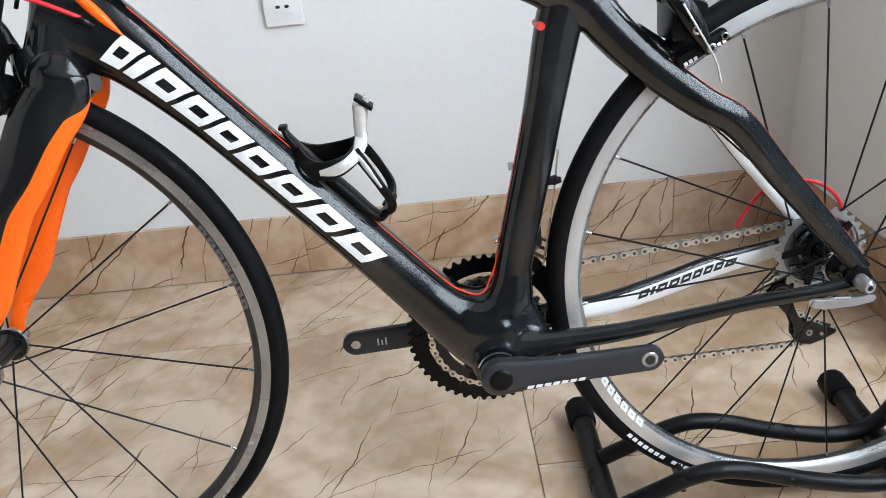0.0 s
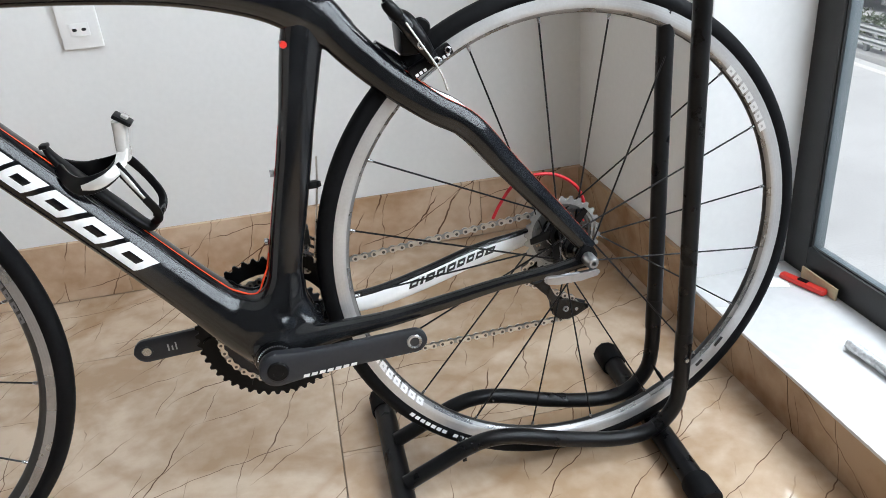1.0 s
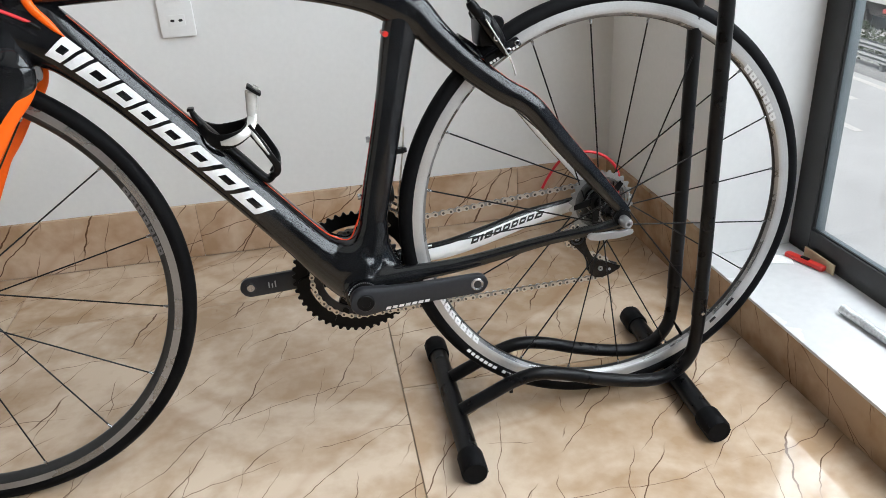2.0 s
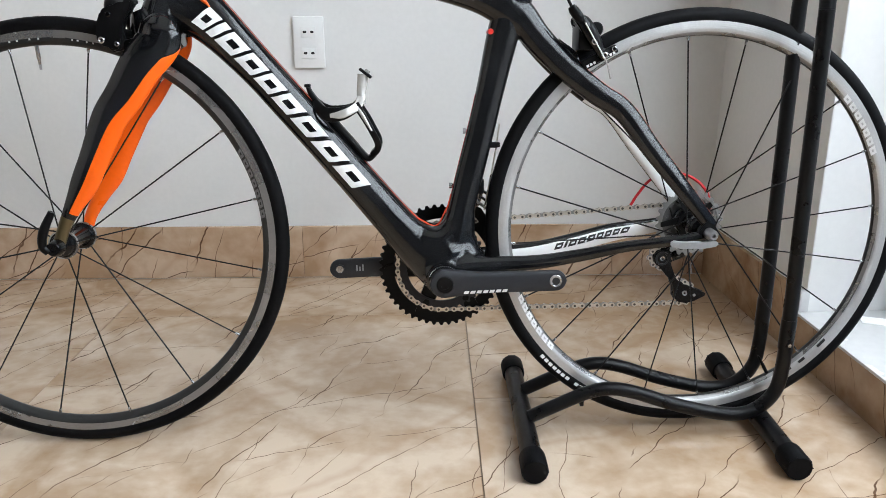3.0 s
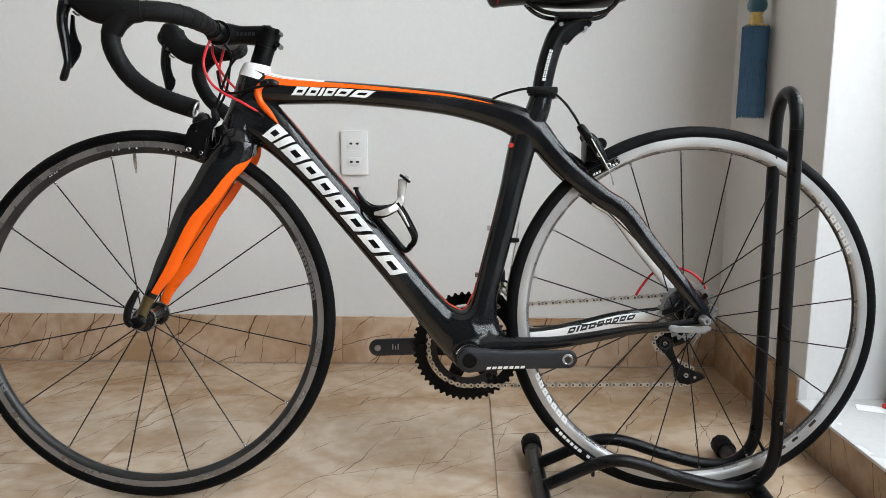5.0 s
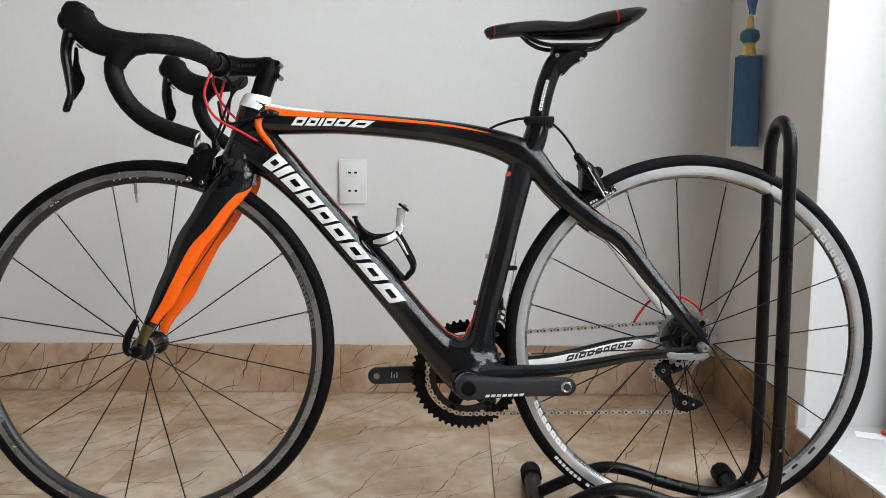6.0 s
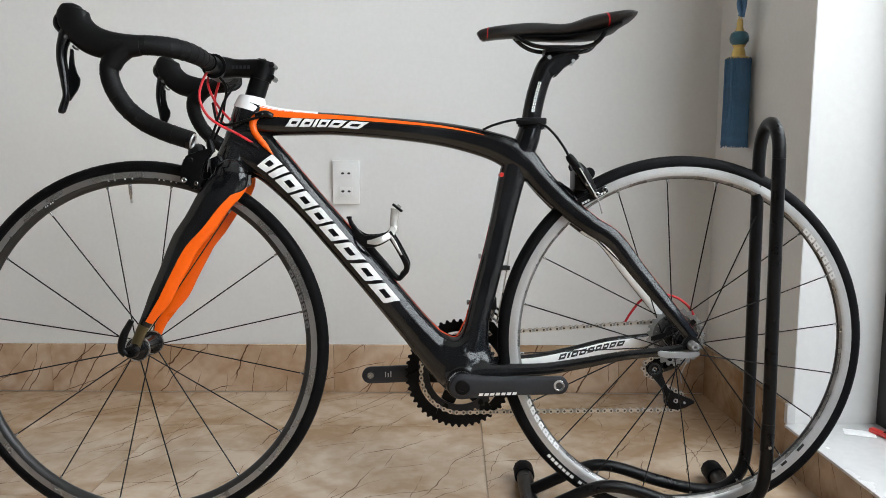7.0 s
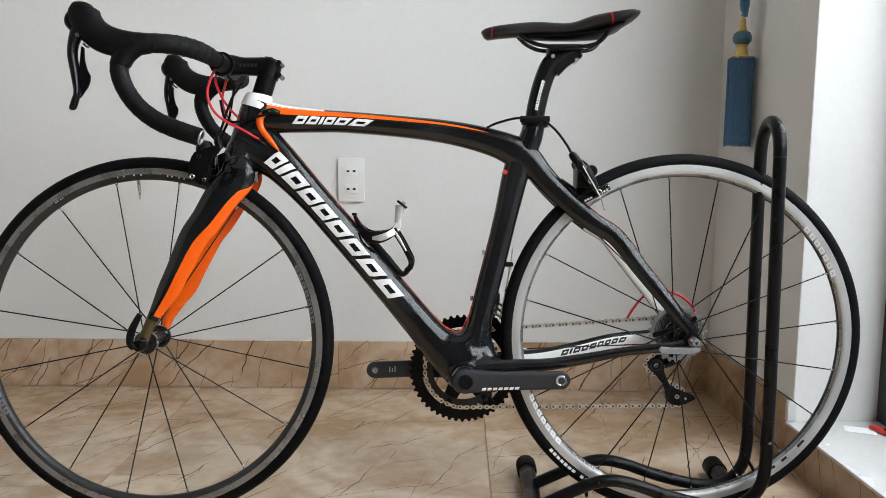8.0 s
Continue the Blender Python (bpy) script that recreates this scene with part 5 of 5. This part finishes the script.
    nose = Loft([(-0.606, s * 0.209, 0.612, 0.004, 0.006), (-0.6145, s * 0.209, 0.603, 0.0065, 0.009), (-0.6170, s * 0.209, 0.592, 0.0060, 0.009), (-0.610, s * 0.209, 0.580, 0.004, 0.008)], n=14)
    bpart("hood_badge", steered(nose.bm()), BLACK_GLOSS, hd, "glossy black nose of the hood")
    lever = Loft([(-0.6005, s * 0.209, 0.590, 0.0120, 0.0110), (-0.6060, s * 0.210, 0.574, 0.0100, 0.0105), (-0.6105, s * 0.211, 0.5582, 0.0080, 0.0100), (-0.6117, s * 0.211, 0.5408, 0.0074, 0.0095), (-0.6094, s * 0.211, 0.5234, 0.0070, 0.0088), (-0.6066, s * 0.212, 0.5024, 0.0060, 0.0080), (-0.6052, s * 0.213, 0.4850, 0.0050, 0.0070),
                  (-0.6090, s * 0.214, 0.4700, 0.0056, 0.0066), (-0.6118, s * 0.215, 0.4610, 0.0052, 0.0058), (-0.6122, s * 0.215, 0.4580, 0.0030, 0.0030)], n=16)
    lv = bpart("brake_lever", steered(lever.bm()), BLACK_GLOSS, bar, "black brake and shift lever")
    y0, y1 = sorted((s * 0.2015, s * 0.2055))
    pad = prism([(-0.6015, 0.558), (-0.5965, 0.556), (-0.5972, 0.534), (-0.5930, 0.522), (-0.5877, 0.5122), (-0.5885, 0.503), (-0.5925, 0.4946), (-0.6040, 0.4778), (-0.6068, 0.4795), (-0.6050, 0.505), (-0.6040, 0.532)], y0, y1, bevel=0.0009)
    bpart("shift_paddle", steered(pad), BLACK, lv)
    bpart("lever_pivot", steered(rod((-0.6000, s * 0.196, 0.572), (-0.6000, s * 0.2215, 0.572), 0.0030, 12)), SILVER, lv)
    bpart("lever_link", steered(tube([(-0.598, s * 0.204, 0.562), (-0.5935, s * 0.204, 0.5575), (-0.589, s * 0.204, 0.5560)], 0.0016, 8)), SILVER, lv)
    # housings from the bar to the frame
    bpart("gear_cable", steered(tube([(-0.436, s * 0.030, 0.558), (-0.4441, s * 0.043, 0.5433), (-0.4527, s * 0.047, 0.5155), (-0.4512, s * 0.047, 0.4955), (-0.4396, s * 0.045, 0.4734), (-0.4198, s * 0.042, 0.4580), (-0.3965, s * 0.036, 0.4462), (-0.3735, s * 0.029, 0.4325), (-0.364, s * 0.026, 0.426)], 0.0023, 10)), RED, None, "red gear cable housing")
bpart("gear_cable_loop", steered(tube([(-0.452, 0.004, 0.548), (-0.4492, -0.006, 0.5308), (-0.4366, -0.012, 0.5041), (-0.4206, -0.018, 0.4835), (-0.4064, -0.024, 0.4691)], 0.0022, 10)), RED)
bpart("rear_brake_housing", steered(tube([(-0.440, -0.012, 0.500), (-0.430, -0.028, 0.470), (-0.4198, -0.033, 0.4609), (-0.3994, -0.034, 0.4605), (-0.3708, -0.033, 0.4688), (-0.348, -0.029, 0.4748)], 0.0024, 10)), BLACK)
bpart("front_brake_housing", steered(tube([(-0.3961, -0.024, 0.5310), (-0.4045, -0.028, 0.5180), (-0.4149, -0.030, 0.5013), (-0.4256, -0.031, 0.4731), (-0.4321, -0.032, 0.4528), (-0.4415, -0.033, 0.4320)], 0.0023, 10)), BLACK)
bpart("cable_port", tube([(-0.362, -0.029, 0.4775), (-0.345, -0.0275, 0.479), (-0.331, -0.0245, 0.4755)], [0.0035, 0.0066, 0.0045], 12), BLACK_GLOSS)
bpart("port_screw", rod((-0.3475, -0.0352, 0.4788), (-0.3475, -0.0330, 0.4788), 0.0019, 10), SILVER)
bpart("cable_port", tube([(-0.378, -0.027, 0.434), (-0.366, -0.0265, 0.426), (-0.358, -0.0250, 0.420)], [0.0028, 0.0036, 0.0022], 12), BLACK_GLOSS)

# ---- the stand ----
stand = thing("bike_stand", "black tubular steel floor stand holding the rear wheel", "bike stand", Matrix.Translation((0.33, 0, 0)))
SX = Vector((-0.33, 0, 0))


def spart(name, bm, mat, parent=None, label=""):
    bm.transform(Matrix.Translation(SX))
    return part(name, bm, mat, parent or stand, label)


for x, y0, y1 in ((0.133, -0.180, 0.178), (0.527, -0.178, 0.183)):
    ft = spart("foot_bar", rod((x, y0, 0.0205), (x, y1, 0.0205), 0.0165, 20), STAND, None, "black round foot tube")
    for y, s in ((y0, -1), (y1, 1)):
        b = lathe([(0.0168, -s * 0.040), (0.0195, -s * 0.040), (0.0205, -s * 0.036), (0.0205, 0.0), (0.0185, s * 0.004), (0.0001, s * 0.004)], 24, False, centre=(x, y, 0.0205))
        cap_ = spart("rubber_cap", b, RUBBER, None, "ribbed black rubber end cap")
        for k in range(10):
            a = 2 * math.pi * k / 10
            c = Vector((x + 0.0198 * math.cos(a), y, 0.0209 + 0.0188 * math.sin(a)))
            spart("cap_rib", rod(c + Vector((0, -s * 0.012, 0)), c + Vector((0, s * 0.003, 0)), 0.0010, 6), RUBBER, cap_)
YR = 0.047
RT = 0.0112
rail = []
for s in (-1, 1):
    y = s * YR
    pts = [(0.140, y, 0.036), (0.19, y, 0.060), (0.232, y, 0.079), (0.268, y, 0.086), (0.31, y, 0.079), (0.375, y, 0.057), (0.440, y, 0.041), (0.484, y, 0.038), (0.514, y, 0.049), (0.536, y, 0.074), (0.5445, y, 0.11), (0.546, y, 0.20), (0.5425, y * 0.97, 0.45), (0.5395, y * 0.94, 0.672)]
    spart("side_rail", tube(pts, RT, 16, 7), STAND, None, "bent black steel tube")
    for k, z in enumerate((0.165,)):
        b = lathe([(0.0001, s * 0.0), (0.003, 0.0), (0.003, s * 0.004), (0.0001, s * 0.004)], 10, False, centre=(0.5455, y + s * 0.0105, z))
        spart("rail_screw", b, SILVER)
    spart("rail_sleeve", rod((0.5456, y, 0.155), (0.5458, y, 0.205), 0.0119, 16), STAND)
arch = [(0.5395, -YR * 0.94 * math.cos(a), 0.672 + 0.061 * math.sin(a)) for a in [math.pi * k / 10 for k in range(11)]]
spart("top_hoop", tube(arch, RT, 16, 3), STAND)
br = box((0.222, -YR, 0.054), (0.228, YR, 0.078), 0.001)
spart("cross_plate", br, STAND, None, "small black steel plate joining the rails")

# ---- wall socket ----
sock = thing("wall_socket", "white double power socket on the wall", "socket", Matrix.Translation((-0.308, FACE_Y, 0.592)))
part("face_plate", box((-0.0365, -0.009, -0.060), (0.0365, 0.0, 0.060), 0.003), PLASTIC, sock)
for dz in (0.0245, -0.0245):
    mod = part("socket_module", box((-0.018, -0.0108, dz - 0.012), (0.018, -0.0085, dz + 0.012), 0.001), PLASTIC, sock)
    for dx in (-0.0085, 0.0085):
        b = prism(stadium(dx - 0.0015, dz, dx + 0.0015, dz, 0.0028, 0.0028, 8), -0.0112, -0.0104)
        part("socket_slot", b, HOLE, mod)

# ---- tassel on the side wall ----
tas = thing("curtain_tassel", "blue curtain tassel with teal bead and brass cap on wall", "tassel", Matrix.Translation((0.6695, 0.545, 0.695)))
core = lathe([(0.0001, 0.004), (0.0285, 0.004), (0.0270, 0.10), (0.0240, 0.19), (0.021, 0.205), (0.0001, 0.206)], 28, False, "z")
skirt_ = part("tassel_skirt", core, TASSEL, tas)
rng = random.Random(5)
th = mesh_of(tube([(0, 0, 0.205), (0.0020, 0, 0.10), (0.0050, 0, 0.0)], 0.0013, 5, 3), TASSEL)
for k in range(110):
    a = 2 * math.pi * k / 110 + rng.uniform(-0.02, 0.02)
    o = new("tassel_thread", th)
    o.parent = skirt_
    r = 0.0243 + rng.uniform(-0.0012, 0.0018)
    o.matrix_local = Matrix.Rotation(a, 4, "Z") @ Matrix.Translation((r, 0, rng.uniform(-0.008, 0.003))) @ Matrix.Rotation(rng.uniform(-0.02, 0.035), 4, "Y")
part("tassel_band", lathe([(0.010, 0.204), (0.0265, 0.204), (0.0268, 0.207), (0.018, 0.210), (0.010, 0.211)], 24, axis="z"), BRASS, tas)
part("brass_cap", lathe([(0.0001, 0.208), (0.017, 0.208), (0.015, 0.222), (0.012, 0.230), (0.016, 0.236), (0.0001, 0.237)], 24, False, "z"), BRASS, tas)
part("bead", lathe([(0.0001, 0.236), (0.014, 0.236), (0.0215, 0.244), (0.0225, 0.254), (0.019, 0.264), (0.011, 0.269), (0.0001, 0.269)], 28, False, "z"), TEAL, tas)
part("neck", lathe([(0.0001, 0.268), (0.012, 0.268), (0.008, 0.276), (0.007, 0.292), (0.005, 0.298), (0.0001, 0.298)], 18, False, "z"), BRASS, tas)
part("hanging_ring", tube([(0, 0.009 * math.cos(a), 0.304 + 0.009 * math.sin(a)) for a in [2 * math.pi * k / 16 for k in range(17)]], 0.0013, 6, 1, smooth=False), BRASS, tas)
for k in range(2):
    part("cord", tube([(0.002 + 0.006 * math.sin(1.1 * i + math.pi * k), 0.007 * math.cos(1.1 * i + math.pi * k), 0.304 + 0.016 * i) for i in range(36)], 0.006, 8, 3), TASSEL, tas)
part("cord_loop", tube([(0.002, -0.012, 0.30), (0.006, -0.016, 0.36), (0.004, -0.014, 0.5), (0.003, -0.012, 0.85)], 0.004, 8), TASSEL, tas)

# ---- on the sill ----
kn = thing("utility_knife", "red plastic box cutter lying on the window sill", "box cutter", Matrix.Translation((0.882, 0.163, SILL_Z)) @ Matrix.Rotation(radians(-70), 4, "Z"))
part("handle", box((-0.046, -0.0075, 0.001), (0.042, 0.0075, 0.011), 0.004), REDPL, kn)
part("slider", box((-0.012, -0.004, 0.0105), (0.006, 0.004, 0.0135), 0.0012), BLACK, kn)
tagged(part("cardboard_strip", box((-0.045, -0.0015, 0.0), (0.045, 0.0015, 0.022), 0.0005, m=Matrix.Translation((0.9005, 0.150, SILL_Z + 0.0005)) @ Matrix.Rotation(radians(-87.4), 4, "Z")), CARD), "strip of tan cardboard leaning on the window frame", "cardboard")
tagged(part("paper_scrap", box((-0.03, -0.018, 0.0), (0.03, 0.018, 0.001), m=Matrix.Translation((0.838, 0.196, SILL_Z + 0.0004)) @ Matrix.Rotation(radians(-20), 4, "Z")), PAPER), "small white paper scrap on the sill", "paper")
rb = bmesh.new()
q = [Vector((0.836, -0.018, SILL_Z + 0.0090)), Vector((0.844, -0.11, SILL_Z + 0.0088)), Vector((0.857, -0.25, SILL_Z + 0.0088)), Vector((0.874, -0.43, SILL_Z + 0.0090))]
tube(q, [0.0082, 0.0080, 0.0080, 0.0082], 14, 10, rb)
for v in rb.verts:
    v.co += Vector((rng.uniform(-1, 1), rng.uniform(-1, 1), rng.uniform(-0.3, 1))) * 0.0009
tagged(part("foil_tube", rb, FOIL), "crumpled silver foil wrapped tube lying on the sill", "tube")

# ---- outdoors: the room is one storey up ----
GZ = -4.6
ground = tagged(part("ground", box((-600, -600, GZ - 0.5), (900, 900, GZ)), ASPHALT, smooth=False), "pale sunlit concrete road below the window", "road", kind="structure")
slab("building_base", (WEST - 0.15, SOUTH - 0.15, GZ), (0.90, FACE_Y + 0.15, -0.101), DIM, label="grey wall of the storey below", cat="wall")
for x, y0 in ((10.7, 4.5), (10.7, 12.6), (10.7, 20.7), (12.0, 8.0), (12.0, 14.6), (12.0, 21.2)):
    tagged(part("lane_dash", box((x, y0, GZ + 0.001), (x + 0.16, y0 + 2.4, GZ + 0.008)), MARK, smooth=False), "white painted lane dash on the road", "road marking", "lane dashes", "structure")
tagged(part("edge_line", box((13.1, -60, GZ + 0.001), (13.28, 120, GZ + 0.008)), MARK, smooth=False), "white painted edge line of the road", "road marking", kind="structure")
kerb = tagged(part("kerb", box((13.55, -60, GZ), (14.1, 120, GZ + 0.14), 0.02), KERB, smooth=False), "grey concrete kerb under the guard rail", "kerb", kind="structure")
gr = thing("guard_rail", "grey galvanised roadside guard rail", "guard rail", Matrix.Translation((13.7, 0, GZ + 0.14)))
for z in (0.30, 0.58):
    o = [(0.0, z - 0.10), (0.05, z - 0.06), (0.0, z), (0.05, z + 0.06), (0.0, z + 0.10), (0.012, z + 0.10), (0.062, z + 0.06), (0.012, z), (0.062, z - 0.06), (0.012, z - 0.10)]
    b = bmesh.new()
    A = [b.verts.new((x, -30, zz)) for x, zz in o]
    B = [b.verts.new((x, 60, zz)) for x, zz in o]
    for i in range(10):
        b.faces.new((A[i], A[(i + 1) % 10], B[(i + 1) % 10], B[i]))
    part("rail_beam", b, GALV, gr, smooth=False)
for k in range(46):
    part("post", box((0.065, -30 + 2 * k, 0), (0.16, -29.88 + 2 * k, 0.66), 0.01), GALV, gr)
hed = bmesh.new()
for k in range(20000):
    c = Vector((rng.uniform(14.3, 15.8), rng.uniform(2, 34), 0))
    h = 0.55 + 0.30 * noise.noise((c.x * 0.8, c.y * 0.7, 3.0)) + 0.2 * noise.noise((c.x * 3, c.y * 2.5, 1.0))
    c.z = GZ + h * (1 - rng.random() ** 2.2)
    R = Euler((rng.uniform(-1.2, 1.2), rng.uniform(-1.2, 1.2), rng.uniform(0, 6.28))).to_matrix()
    s = rng.uniform(0.04, 0.085)
    vs = [hed.verts.new(c + R @ Vector(p) * s) for p in ((-1, 0, 0), (0, -0.4, 0.1), (1, 0, 0), (0, 0.4, 0.1))]
    hed.faces.new(vs)
tagged(part("hedge", hed, LEAF, smooth=False), "dark green roadside hedge behind the guard rail", "hedge", kind="stuff")
lor = thing("parked_lorry", "white box lorry with a dark underside beyond the hedge", "lorry", Matrix.Translation((16.8, 15.0, GZ)))
part("cargo_box", box((0, -7, 0.85), (2.4, 9, 3.4), 0.05), MARK, lor)
part("chassis", box((0.15, -6.8, 0.45), (2.25, 8.8, 0.85), 0.03), GASKET, lor)
part("side_guard", box((0.05, -2.5, 0.35), (0.10, 4.5, 0.50), 0.01), GALV, lor)
for y in (-5.2, -4.2, 6.3):
    wm = part("wheel", lathe([(0.20, 0.0), (0.34, 0.02), (0.36, 0.08), (0.36, 0.22), (0.20, 0.24)], 28, axis="x", centre=(0.05, y, 0.36)), GASKET, lor)
    part("hub_cap", lathe([(0.0001, 0.03), (0.08, 0.03), (0.14, 0.06), (0.20, 0.05), (0.20, 0.1), (0.0001, 0.1)], 20, False, "x", (0.05, y, 0.36)), GALV, wm)
part("tail_lamp", box((-0.01, 4.9, 0.62), (0.05, 5.2, 0.74), 0.01), REDPL, lor)

# ---- tiles: floor, skirting, sill front ----
T = 0.8
GAP = 0.0008
tile = mesh_of(box((GAP, GAP, -0.008), (T - GAP, T - GAP, 0.0), 0.0008), MARBLE, False)
for i in range(-4, 1):
    for j in range(-5, 2):
        x, y = 0.056 + i * T, (0.085 if i % 2 == 0 else 0.485) + j * T
        x0, x1, y0, y1 = max(x, WEST), min(x + T, 0.75), max(y, SOUTH), min(y + T, FACE_Y - 0.010)
        if y1 - y0 < 0.01:
            continue
        if x1 - x0 > T - 0.001 and y1 - y0 > T - 0.001:
            o = new("floor_tile", tile)
            o.parent = floor
        else:
            o = part("floor_tile", box((GAP, GAP, -0.008), (x1 - x0 - GAP, y1 - y0 - GAP, 0.0), 0.0008), MARBLE, floor, smooth=False)
        o.location = (x0, y0, 0)
# skirting boards of the same stone; inward sides darkened to paint in their shade
x0 = WEST
for x1 in (-1.95, -1.15, -0.35, 0.45, 0.695):
    o = part("skirting_tile", box((0, -0.010, 0.0), (x1 - x0 - 0.001, 0.0, SKIRT_Z), 0.0008), MARBLE_UP, wall_n, smooth=False)
    o.location = (x0, FACE_Y, 0.0005)
    x0 = x1
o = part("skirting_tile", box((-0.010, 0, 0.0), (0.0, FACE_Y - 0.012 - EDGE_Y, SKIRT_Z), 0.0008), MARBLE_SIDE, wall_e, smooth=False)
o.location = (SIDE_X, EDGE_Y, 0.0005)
o = part("corner_trim", box((-0.0125, -0.0035, 0.0), (0.006, 0.010, 0.044), 0.0012), SILL, wall_e, "small white corner piece")
o.location = (SIDE_X, EDGE_Y, SILL_Z + 0.0005)
y1 = EDGE_Y
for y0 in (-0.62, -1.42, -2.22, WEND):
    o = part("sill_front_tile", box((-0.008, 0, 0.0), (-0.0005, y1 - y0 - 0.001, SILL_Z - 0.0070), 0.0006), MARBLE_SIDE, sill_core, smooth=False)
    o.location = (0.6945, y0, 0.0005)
    y1 = y0
